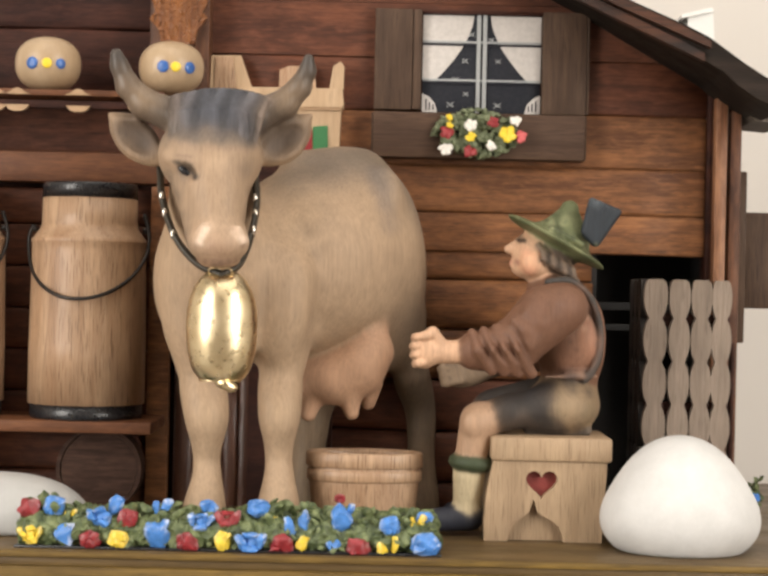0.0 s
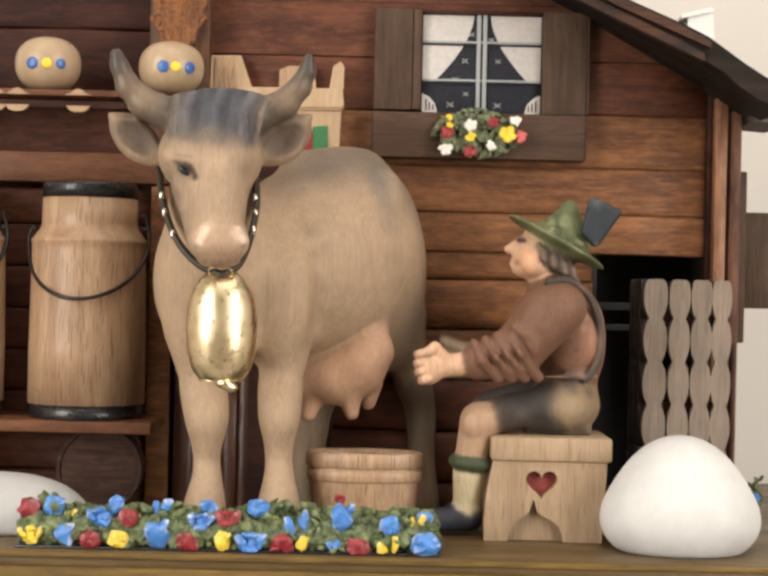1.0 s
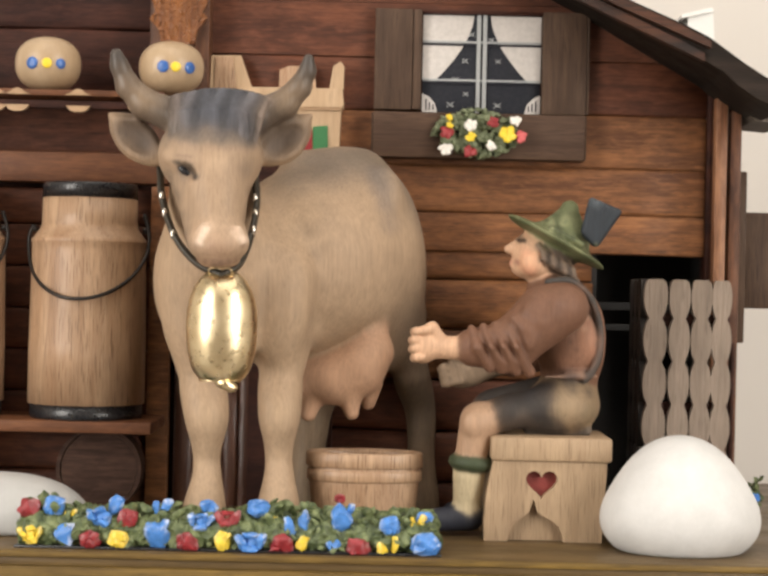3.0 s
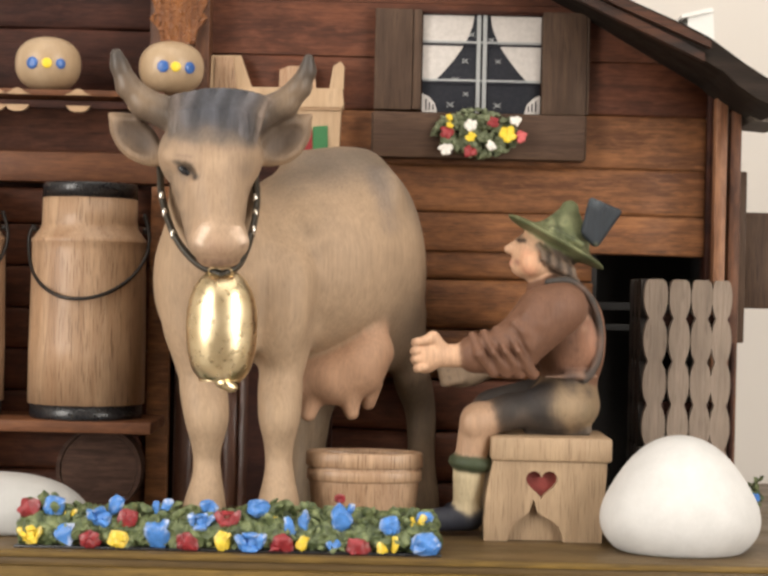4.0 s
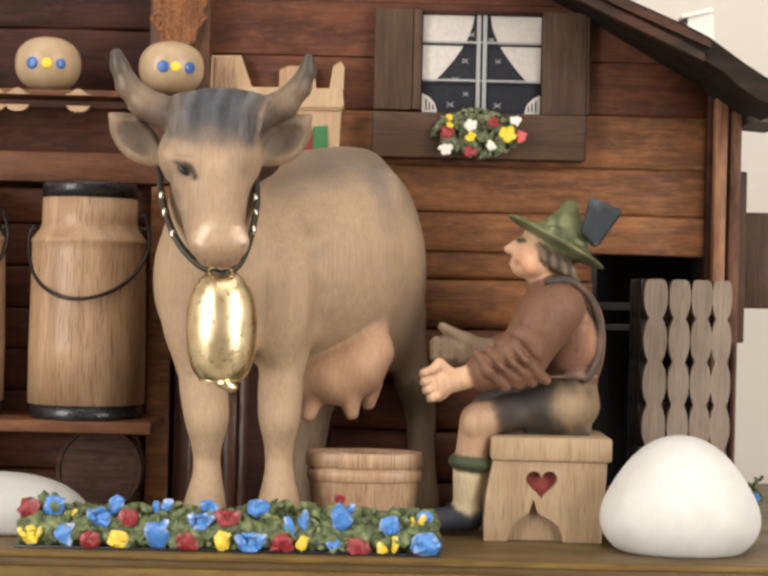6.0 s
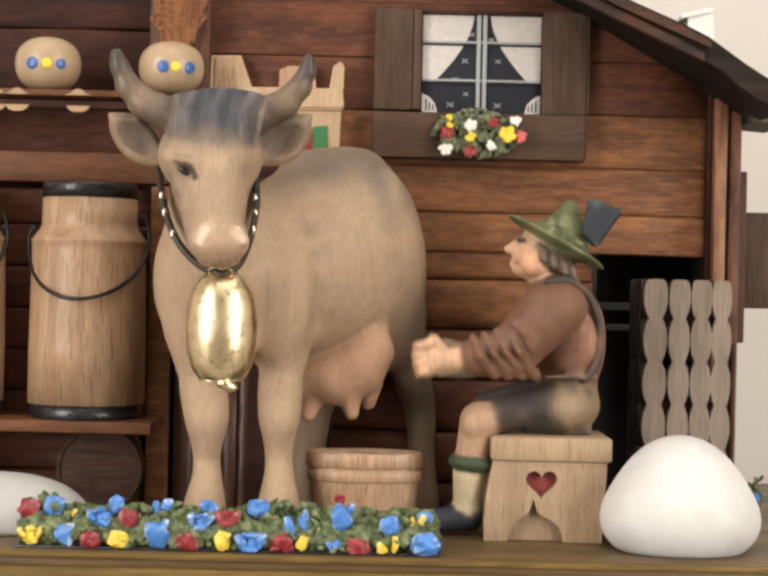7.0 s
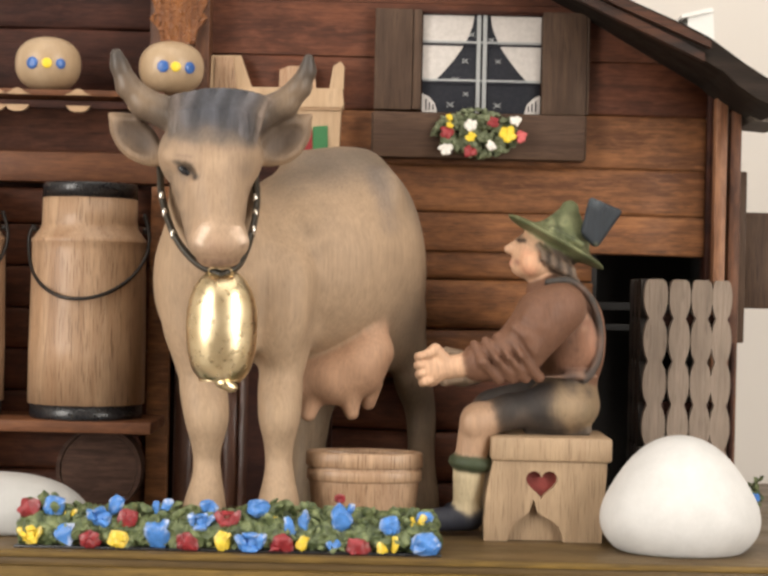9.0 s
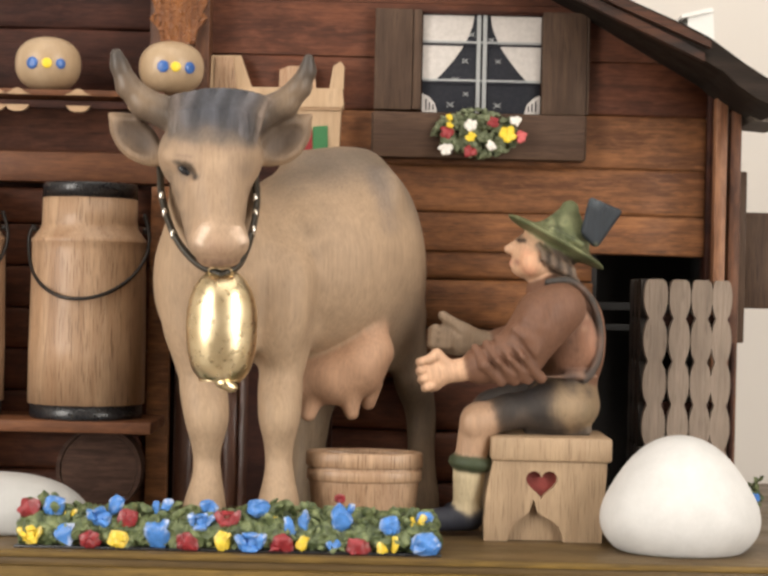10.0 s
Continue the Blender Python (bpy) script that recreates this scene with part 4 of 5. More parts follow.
def flower_strip():
    x0, x1 = -112.6, 19.7
    ob = thing("flower_strip", ((x0 + x1) / 2, 14, 0), "strip of blue, red and yellow carved flowers in green foliage", "flower bed")
    part("base", box(x0, x1, 4.0, 27, 0, 0.9, 0.3), M_BLACK, ob, "dark painted base strip")
    rng = random.Random(11)
    c = Carving()
    green = (0.1, 0.13, 0.05)
    for i in range(64):
        x = x0 + 3.5 + (x1 - x0 - 7) * (i % 32) / 31 + rng.uniform(-1, 1)
        c.ball((x, 9.5 + 8 * (i // 32), 5.0 + 1.0 * (i // 32)), (3.6, 4.6, 5.4 + rng.uniform(-0.6, 1.0)), green, "foliage", (0, rng.uniform(-20, 20), 0), 1.2)
    for i in range(90):
        x, y = rng.uniform(x0 + 3, x1 - 3), rng.uniform(8, 22)
        h = 10.0 + 2.4 * math.sin(x * 0.11 + 1.3) * math.sin(x * 0.043) + rng.uniform(-1.5, 2.2)
        c.ball((x, y, h), (rng.uniform(1.6, 3.2), rng.uniform(1.0, 2.0), rng.uniform(1.0, 1.7)), green, "foliage", (rng.uniform(-40, 40), rng.uniform(-45, 45), rng.uniform(-40, 40)), 0.5)
    for i in range(90):
        x, z = rng.uniform(x0 + 2, x1 - 2), rng.uniform(1.5, 10.5)
        c.ball((x, 5.9 + 0.16 * z, z), (rng.uniform(1.2, 2.6), 0.9, rng.uniform(0.8, 1.5)), green, "foliage", (0, rng.uniform(-60, 60), 0), 0.5)
    part("foliage", roughen(roughen(c.build(0.5, 0.3)["foliage"], 1.3, 2.4), 0.5, 0.8), M_FOLIAGE, ob, "rough carved green foliage")
    bm = bmesh.new()
    for i in range(170):
        x, y = rng.uniform(x0 + 2, x1 - 2), rng.uniform(6.5, 22)
        top = 11.2 + 2.2 * math.sin(x * 0.11 + 1.3) * math.sin(x * 0.043)
        chip(bm, (x, y, rng.uniform(top - 4.5, top + 1.6)), (rng.uniform(1.6, 3.8), rng.uniform(0.6, 1.0), rng.uniform(1.1, 2.3)),
             (rng.uniform(-35, 35), rng.uniform(-55, 55), rng.uniform(-35, 35)), rng, 9)
    for i in range(120):
        x, z = rng.uniform(x0 + 1.5, x1 - 1.5), rng.uniform(1.2, 11.0)
        chip(bm, (x, 4.6 + 0.12 * z + rng.uniform(-0.5, 0.9), z), (rng.uniform(1.0, 2.3), rng.uniform(0.5, 0.8), rng.uniform(0.7, 1.3)),
             (rng.uniform(-30, 30), rng.uniform(-70, 70), rng.uniform(-25, 25)), rng, 8)
    part("leaves", smooth(rough_up(bm, 0.45, 1.2), 28), M_FOLIAGE, ob, "knife-cut green leaves")
    B, Y, R = (0.065, 0.215, 0.57), (0.74, 0.54, 0.05), (0.26, 0.024, 0.03)
    front = [((-107.6, 5.0, 4.0), 3.3, Y, "cup"), ((-97.6, 5.0, 3.9), 3.7, B, "petal"), ((-88.7, 5.0, 2.7), 3.7, R, "dome"), ((-80.6, 5.0, 3.1), 3.3, Y, "dome"), ((-68.8, 5.0, 4.7), 4.5, B, "petal"),
             ((-58.9, 5.0, 2.4), 3.8, R, "dome"), ((-48.8, 5.0, 2.7), 3.3, Y, "petal"), ((-39.7, 5.0, 2.8), 4.3, B, "cup"), ((-29.9, 5.0, 2.7), 4.0, R, "dome"), ((-23.7, 5.0, 3.2), 2.4, Y, "petal"),
             ((-14.0, 5.0, 3.1), 2.7, B, "pair"), ((-6.4, 5.0, 2.6), 3.8, R, "dome"), ((3.0, 5.0, 2.7), 3.4, Y, "pair"), ((14.8, 5.0, 3.4), 4.6, B, "dome")]
    back = [((-109.1, 8.0, 12.0), 3.6, R, "dome"), ((-101.1, 9.0, 12.8), 3.7, B, "dome"), ((-96.1, 8.0, 9.9), 2.2, Y, "pair"), ((-86.1, 6.0, 9.8), 4.0, B, "cup"), ((-81.8, 9.0, 13.1), 3.0, B, "petal"), ((-77.6, 6.0, 9.8), 3.3, R, "dome"),
            ((-67.8, 9.0, 13.0), 3.0, B, "pair"), ((-55.1, 6.0, 9.0), 3.3, B, "cup"), ((-46.8, 6.0, 10.1), 3.4, R, "cup"), ((-53.2, 9.0, 13.0), 2.9, B, "dome"), ((-37.6, 8.0, 13.7), 3.4, B, "dome"), ((-25.4, 6.0, 9.3), 4.1, B, "pair"),
            ((-11.1, 6.0, 11.5), 4.2, B, "petal"), ((3.5, 6.0, 9.2), 3.4, B, "dome"), ((11.7, 7.0, 10.2), 2.8, Y, "pair"), ((14.2, 10.0, 10.9), 2.8, B, "dome"), ((-33.0, 7.0, 9.3), 1.6, Y, "petal"), ((-12.4, 15.0, 16.1), 1.8, R, "dome")]
    for at, size, colour, shape in front + back:
        part("blossom", carved_flower(at, size * 1.1, colour, rng, shape), M_PETAL, ob)


flower_strip()


# ---- bucket and stool ----
def bucket():
    cx, cy = -5.4, 64.0
    z1, r = 26.3, 20.2
    ob = thing("milk_bucket", (cx, cy, 0), "turned pale wooden bucket with two raised bands", "bucket")
    h = z1
    prof = [(0, 0), (r * 0.84, 0), (r * 0.87, h * 0.1), (r * 0.93, h * 0.55), (r * 0.95, h * 0.7), (r * 0.955, h * 0.99), (r * 0.88, h * 0.99), (r * 0.86, h * 0.96), (r * 0.78, h * 0.12), (0, h * 0.12)]
    part("body", lathe(cx, cy, prof, 56, flat=0.55), M_BEECH, ob)
    for a, b, f in ((0.62, 0.775, 0.985), (0.80, 1.0, 1.0)):
        w = r * 0.925
        part("band", lathe(cx, cy, [(w, h * a), (r * f - 0.5, h * a), (r * f, h * a + 0.5), (r * f, h * b - 0.5), (r * f - 0.5, h * b), (w, h * b), (w, h * a)], 56, flat=0.55), M_BEECH, ob, "raised turned band")


def heart(cx, cz, size):
    pts = []
    for k in range(28):
        t = 2 * math.pi * k / 28
        pts.append((cx + size * 0.0625 * 16 * math.sin(t) ** 3 * 0.5, cz + size * 0.0625 * 0.5 * (13 * math.cos(t) - 5 * math.cos(2 * t) - 2 * math.cos(3 * t) - math.cos(4 * t))))
    return pts


def stool():
    ob = thing("milking_stool", (55.4, 55, 0), "pale carved wooden stool with red heart cut-out", "stool")
    body = [(37.6, 26.9), (75.2, 27.1), (75.0, 20.2), (74.5, 11.2), (73.8, 0), (61.2, 0)]
    body += [(60.5, 2.8), (59.5, 5.1), (57.1, 7.1), (53.9, 8.7), (52.4, 9.9), (51.8, 12.0), (51.1, 14.0), (50.4, 12.0), (49.8, 9.9), (48.4, 8.5), (45.5, 7.0), (43.7, 4.7), (43.1, 2.4)]
    body += [(42.7, 0), (34.9, 0), (34.8, 6.8), (35.3, 14.4), (36.4, 20.9)]
    hx, hz = (53.6, 19.5)
    part("front_panel", plate([body, heart(hx, hz, 10.4)], 40, 46), M_STOOL, ob)
    part("heart", plate([heart(hx, hz, 10.8)], 43.0, 45), M_HEART, ob, "red painted heart recess")
    part("back_panel", plate([[(x, z) for x, z in body]], 61, 67), M_STOOL, ob)
    part("inner_board", box(42.3, 63.7, 43.5, 47, 0, 14.6, 0), M_STOOL, ob)
    part("seat", box(36.5, 76.7, 38.5, 70, 26.6, 34.8, 1.2), M_STOOL, ob)


bucket()
stool()


# ---- carved milking figure ----
SKIN, SHIRT, TROUSER, GREEN, NAVY = (0.54, 0.335, 0.215), (0.150, 0.073, 0.044), (0.034, 0.028, 0.025), (0.105, 0.118, 0.055), (0.02, 0.022, 0.032)


def arm_carving(d, skin, shirt):
    c = Carving()
    s = (500 + d) / 542.0

    def p(x, z, dy=0.0):
        return (x * s, d + dy, 82.8 + (z - 82.8) * s)
    sh, el, cu, wr, ha = (59.6, 77.6), (42.1, 63.6), (30.4, 63.0), (23.2, 62.5), (14.1, 63.0)
    c.limb(p(*sh), p(*el), 8.4, 8.2, shirt, "arm", 4)
    c.limb(p(*el), p(*cu), 8.2, 6.4, shirt, "arm", 3)
    dark = tuple(v * 0.62 for v in shirt)
    for k in range(4):
        t = k / 3
        x, z = el[0] + 1.5 + (cu[0] - el[0]) * t, el[1] + (cu[1] - el[1]) * t
        h = 8.6 - 1.8 * t
        c.chain([p(x - 2.6, z + h * 0.9, -2.8), p(x - 0.4, z + 0.3, -8.3 + 1.6 * t), p(x + 5.6 - 1.5 * t, z - h * 0.9, -3.4)], [1.5, 2.1, 1.9], shirt, "arm", 0.5)
        c.hollow(p(x + 3.3 - 0.4 * t, z - 0.6, -9.2 + 1.6 * t), (0.55, 1.5, h * 1.1), (0, -29, 0), 1.6)
        # shade between the folds, painted with the darker shirt colour
        for q in range(9):
            q = -0.72 + 0.18 * q
            c.dab(p(x + 3.2 - 3.9 * q, z + h * q, -7.5), 1.3, dark, 0.4, 0.2)
    # soft creases of the upper sleeve, their shade painted in
    for dx, dz, a in ((-8.5, -5.0, 0.0), (-13.0, -7.5, 0.5)):
        c.chain([p(sh[0] + dx - 4, sh[1] + dz + 3.2, -6.8), p(sh[0] + dx, sh[1] + dz, -8.0), p(sh[0] + dx + 3, sh[1] + dz - 2.0 - a, -6.6)], [0.8, 1.2, 0.7], shirt, "arm", 1.8)
        c.dab(p(sh[0] + dx + 1.4, sh[1] + dz + 1.7, -8), 1.8, dark, 0.35, 0.3)
        c.dab(p(sh[0] + dx - 2, sh[1] + dz + 3.4, -8), 1.6, dark, 0.3, 0.3)
    c.limb(p(sh[0] - 4, sh[1] + 1, -7.0), p(el[0] + 6, el[1] + 2, -6.8), 1.8, 2.0, shirt, "arm", 3.0)
    c.limb(p(sh[0] - 7, sh[1] - 1), p(el[0] + 3, el[1] + 4), 8.0, 7.0, shirt, "arm", 4)
    c.limb(p(*cu), p(*wr), 4.5, 3.6, skin, "arm", 0.8)
    c.limb(p(*wr), p(*ha), 3.6, 4.6, skin, "arm", 1.2)
    c.ball(p(*(14.4, 63.2)), (4.6, 4.4, 6.4), skin, "arm", (0, 12, 0), 1.4)
    knuckle = tuple(v * 0.72 for v in skin)
    for k in range(4):
        a = (9.7 + (0.5, 0.0, 0.15, 0.9)[k], 67.6 - 2.9 * k)
        c.chain([p(a[0] + 2.8, a[1] + 0.2, -3.4), p(a[0] + 1.0, a[1], -3.8), p(a[0] + 0.3, a[1] - 0.3, -1.6), p(a[0] + 1.2, a[1] - 0.5, 1.8)], [1.2, 1.4, 1.4, 1.3], skin, "arm", 0.4)
        c.dab(p(a[0] - 0.4, a[1], -2.0), 3.0, knuckle, 0.85, 0.6)
        # shade in the gap below each finger, as dark skin colour
        c.dab(p(a[0] + 0.6, a[1] - 1.45, -4.2), 0.9, tuple(v * 0.45 for v in skin), 0.8, 0.4)
    c.chain([p(19.4, 65.6, -2.0), p(16.4, 69.0, -2.8), p(13.4, 67.9, -4.6)], [1.8, 1.9, 1.5], skin, "arm", 1.0)
    return c


def far_arm_carving(skin, shirt):
    """The farther arm: an open wedge of a palm with its thumb raised."""
    c = Carving()
    c.limb((63.5, 78.0, 75.0), (52.0, 76.0, 65.0), 8.2, 7.2, shirt, "arm", 4)
    c.limb((52.0, 76.0, 65.0), (42.5, 76.0, 62.8), 7.2, 5.6, shirt, "arm", 3)
    c.limb((44.0, 76.0, 63.0), (30.0, 76.0, 61.8), 3.6, 4.2, skin, "arm", 1.0)
    c.ball((25.0, 76.0, 62.6), (7.6, 4.2, 5.6), skin, "arm", (0, 8, 0), 2.5)
    c.chain([(38.0, 75.0, 62.8), (28.5, 74.0, 65.4), (20.9, 73.4, 70.6)], [3.0, 3.2, 1.7], skin, "arm", 1.6)
    for k in range(3):
        c.chain([(24.0, 72.8, 65.0 - 2.5 * k), (18.8, 72.6, 65.6 - 2.6 * k), (17.6, 75.5, 65.2 - 2.6 * k)], [1.5, 1.6, 1.4], skin, "arm", 1.2)
        # finger gaps and the palm's hollow get their shade as darker skin
        c.dab((20.0, 71.0, 66.8 - 2.6 * k), 1.3, tuple(v * 0.5 for v in skin), 0.7, 0.3)
    c.hollow((23.2, 70.4, 66.8), (5.5, 1.8, 1.0), (0, 30, 0), 1.2)
    c.dab((22.5, 71.0, 66.6), 3.0, tuple(v * 0.55 for v in skin), 0.7, 0.4)
    return c


def figure():
    c = Carving()
    c.limb((50.0, 50.0, 36.0), (69.5, 50.0, 36.0), 1.6, 1.6, (0.12, 0.095, 0.075), melt=0.8)
    c.limb((57.5, 50.0, 43.6), (42.6, 46.5, 42.8), 8.8, 5.0, TROUSER, melt=3)
    c.limb((61.5, 68.0, 46.0), (39.7, 72.0, 40.8), 8.9, 7.6, TROUSER, melt=5)
    c.limb((43.0, 46.5, 42.3), (40.4, 46.4, 41.6), 6.1, 6.0, TROUSER, melt=1.5)
    c.ball((62.0, 56.0, 44.6), (12.3, 15.2, 10.2), (0.20, 0.137, 0.082), melt=3)
    # near leg in a darker copy of SKIN, its shade put into the colour
    c.limb((40.0, 46.4, 41.4), (33.4, 46.0, 39.4), 5.2, 5.6, (0.40, 0.255, 0.165), melt=1.0)
    c.limb((32.6, 46.0, 38.8), (30.4, 48.0, 25.9), 6.2, 5.4, (0.40, 0.255, 0.165), melt=2.5)
    c.ball((30.6, 41.6, 38.6), (3.2, 2.2, 3.6), (0.40, 0.255, 0.165), melt=2.5)
    c.ball((30.6, 48.0, 25.0), (7.7, 7.6, 3.9), (0.045, 0.058, 0.03), turn=(0, 5, 0), melt=0.6)
    c.limb((29.9, 48.0, 20.7), (29.6, 50.0, 8.9), 5.4, 4.5, (0.44, 0.36, 0.23), melt=1)
    c.limb((30.8, 50.0, 6.3), (18.4, 48.0, 5.3), 4.6, 3.9, NAVY, melt=3)
    c.limb((38.1, 72.0, 38.7), (36.4, 74.0, 5.8), 6.9, 4.8, SKIN, melt=3)
    c.limb((36.4, 74.0, 5.4), (26.0, 72.0, 4.8), 4.5, 3.8, NAVY, melt=3)
    c.limb((54.5, 43.4, 54.4), (71.5, 45.0, 54.8), 0.5, 0.5, (0.26, 0.15, 0.10), melt=0.6)
    # trunk, neck
    c.ball((63.4, 58.0, 65.5), (11.7, 14, 18.7), SHIRT, turn=(0, -10, 0), melt=5)
    c.ball((59.8, 58.0, 75.4), (13.1, 15, 11.7), SHIRT, melt=6)
    c.ball((68.4, 56.0, 67.3), (6.7, 12.6, 12.4), (0.25, 0.118, 0.07), melt=3)
    c.limb((58.0, 58.0, 82.1), (54.1, 58.0, 90.7), 6.5, 6, SKIN, melt=3)
    # strap over the shoulder
    c.chain(curve_points([(54.9, 48.0, 86.1), (62.0, 44.8, 86.6), (68.0, 44.2, 82.0), (71.4, 44.4, 75.1), (72.7, 44.6, 67.0), (71.6, 44.6, 59.6), (68.0, 45.0, 53.6)], 4), [1.15] * 25, (0.05, 0.043, 0.038), melt=0.8)
    # highlight along the armhole seam, painted as pale dabs
    for at in ((61.5, 42.0, 84.4), (65.0, 42.0, 82.0), (67.2, 42.0, 78.4), (67.8, 42.0, 74.6), (67.0, 42.0, 70.8)):
        c.dab(at, 2.0, (0.42, 0.25, 0.16), 0.6, 0.15)
    # head
    c.ball((51.0, 58.0, 95.3), (7.5, 8, 8.7), SKIN, turn=(0, 8, 0), melt=2)
    c.ball((47.4, 58.0, 90.7), (3.9, 5, 2.9), SKIN, melt=2.0)
    c.limb((46.0, 57.5, 99.6), (42.3, 57.5, 97.0), 1.3, 1.6, SKIN, melt=1.6)
    c.ball((51.5, 56.5, 90.8), (4.8, 6.5, 3.0), SKIN, melt=2.0)
    c.limb((51.4, 56.0, 83.6), (57.0, 51.0, 85.0), 2.8, 3.2, SHIRT, melt=1.5)
    c.limb((44.7, 58.0, 92.7), (43.8, 58.0, 92.2), 1.5, 1.2, (0.46, 0.22, 0.15), melt=1.0)
    c.ball((49.5, 52.0, 92.7), (3.7, 3.5, 4.0), (0.60, 0.34, 0.21), melt=2)
    c.ball((58.0, 58.0, 94.2), (6.7, 9, 7.0), (0.045, 0.028, 0.018), melt=1.0)
    hx, hz = (51.8, 98.5)
    for k in range(7):
        x, z = hx + 1.75 * k, hz - 1.0 * k
        c.chain([(x, 50.2, z), (x + 1.4, 48.9, z - 2.4), (x + 1.6, 48.6, z - 4.6), (x + 3.4, 49.4, z - 6.6)], [0.75, 0.85, 0.85, 0.7],
                (0.045, 0.03, 0.021) if k % 2 else (0.17, 0.12, 0.085), melt=0.2)
    c.dab((45.7, 54.0, 100.3), 1.9, (0.008, 0.006, 0.005), 1.0, 0.05)
    c.dab((46.1, 54.0, 102.1), 1.5, (0.10, 0.07, 0.05), 0.9, 0.05)
    c.dab((47.1, 53.0, 100.1), 1.7, (0.012, 0.009, 0.007), 1.0, 0.05)
    c.dab((47.7, 50.0, 95.9), 3.2, (0.60, 0.30, 0.19), 0.5, 0.3)
    c.dab((44.9, 53.0, 92.4), 1.9, (0.25, 0.10, 0.075), 0.7, 0.3)
    rng = random.Random(8)
    for k in range(80):
        t, u = rng.uniform(0.04, 0.9), rng.uniform(-0.05, 0.6)
        x, z = (42.2, 108.0)[0] + t * 30.3 + u * 8, (42.2, 108.0)[1] - t * 16.4 + u * 13 + 2
        if t > 0.52 and u > 0.12:
            continue
        c.dab((x, 44, z), rng.uniform(1.0, 2.2), (0.25, 0.26, 0.14) if k % 5 < 3 else (0.03, 0.036, 0.018), 0.6, 0.02)
    # fold shade of the shirt painted as one dark curved streak
    for k in range(9):
        t = k / 8
        c.dab((52.5 + 2.0 * k, 44, 75.5 - 10 * t * t - 1.0 * k), 1.6, (0.06, 0.03, 0.02), 0.55, 0.2)
    for at in ((64.4, 42.0, 82.3), (67.5, 42.0, 75.9), (68.8, 42.0, 67.8), (67.4, 42.0, 59.6), (61.7, 42.0, 59.5)):
        c.dab(at, 5.5, (0.29, 0.145, 0.09), 0.45, 0.3)
    for at in ((61.5, 50.0, 107.0), (51.1, 44.0, 103.2), (64.3, 44.0, 97.0), (54.3, 42.0, 100.0)):
        c.dab(at, 5.0, (0.19, 0.20, 0.10), 0.7, 0.25)
    for at in ((58.4, 52.0, 108.6), (58.5, 44.0, 101.8), (68.7, 46.0, 93.9)):
        c.dab(at, 4.5, (0.05, 0.06, 0.028), 0.7, 0.25)
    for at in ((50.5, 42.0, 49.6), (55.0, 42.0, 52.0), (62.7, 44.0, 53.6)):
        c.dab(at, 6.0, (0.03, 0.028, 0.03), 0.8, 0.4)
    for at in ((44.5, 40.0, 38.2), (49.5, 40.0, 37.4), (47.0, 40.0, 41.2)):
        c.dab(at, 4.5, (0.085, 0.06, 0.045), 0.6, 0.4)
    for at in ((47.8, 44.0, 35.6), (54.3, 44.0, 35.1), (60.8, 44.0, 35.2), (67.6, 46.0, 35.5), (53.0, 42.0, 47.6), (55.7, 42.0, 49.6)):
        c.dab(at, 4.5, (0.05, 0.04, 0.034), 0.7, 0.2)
    for at in ((60.4, 42.0, 44.8), (66.2, 42.0, 41.7)):
        c.dab(at, 6.0, (0.25, 0.19, 0.125), 0.6, 0.5)
    for k in range(70):
        x = rng.uniform(44, 74)
        z = rng.uniform(91, 112 if x < 62 else 99)
        c.dab((x, rng.uniform(42, 50), z), rng.uniform(0.8, 1.7), (0.24, 0.25, 0.13) if k % 2 else (0.035, 0.042, 0.02), 0.55 if z > 108 - 0.55 * (x - 42) + 2 else 0.0, 0.3)
    # hat with brush
    c.ball((58.4, 58.0, 99.9), (18.7, 17, 2.0), GREEN, turn=(0, 28.5, 0), melt=1.5)
    c.limb((61.2, 58.0, 103.3), (62.8, 58.0, 111.0), 9.4, 3.2, GREEN, melt=5)
    c.limb((55.6, 43.0, 103.6), (65.9, 44.0, 98.7), 1.0, 1.0, (0.085, 0.10, 0.045), melt=0.6)
    bx, bz = (67.2, 103.4)
    tx, tz = (69.0, 113.3)
    for k in range(9):
        c.limb((bx + 0.42 * k, 47.5 + 0.5 * (k % 2), bz - 0.45 * k), (tx + 1.08 * k, 46.2 + 0.9 * (k % 2), tz - 0.42 * k), 1.7, 1.35, tuple(v * (0.75 + 0.35 * (k % 2)) for v in (0.03, 0.037, 0.046)), melt=0.25)
    c.dab((70.2, 48.0, 113.7), 5, (0.2, 0.23, 0.25), 0.5)
    c.dab((62.6, 42.0, 45.0), 10, (0.27, 0.19, 0.115), 0.85)
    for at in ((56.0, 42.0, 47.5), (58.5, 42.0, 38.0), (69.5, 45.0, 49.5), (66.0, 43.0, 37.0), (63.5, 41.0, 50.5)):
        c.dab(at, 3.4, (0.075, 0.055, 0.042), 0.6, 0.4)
    c.dab((71.4, 45.0, 41.6), 8, (0.2, 0.15, 0.09), 0.6)
    c.dab((68.3, 44.0, 66.1), 9, (0.36, 0.19, 0.125), 0.4)
    c.dab((48.7, 50.0, 89.4), 4, (0.62, 0.30, 0.19), 0.6)
    at = (57.4, 58.0, 32.7)
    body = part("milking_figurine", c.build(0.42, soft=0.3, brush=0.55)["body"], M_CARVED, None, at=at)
    tagged(body, "carved painted wooden figurine with green hat, seated on the stool", "figurine")
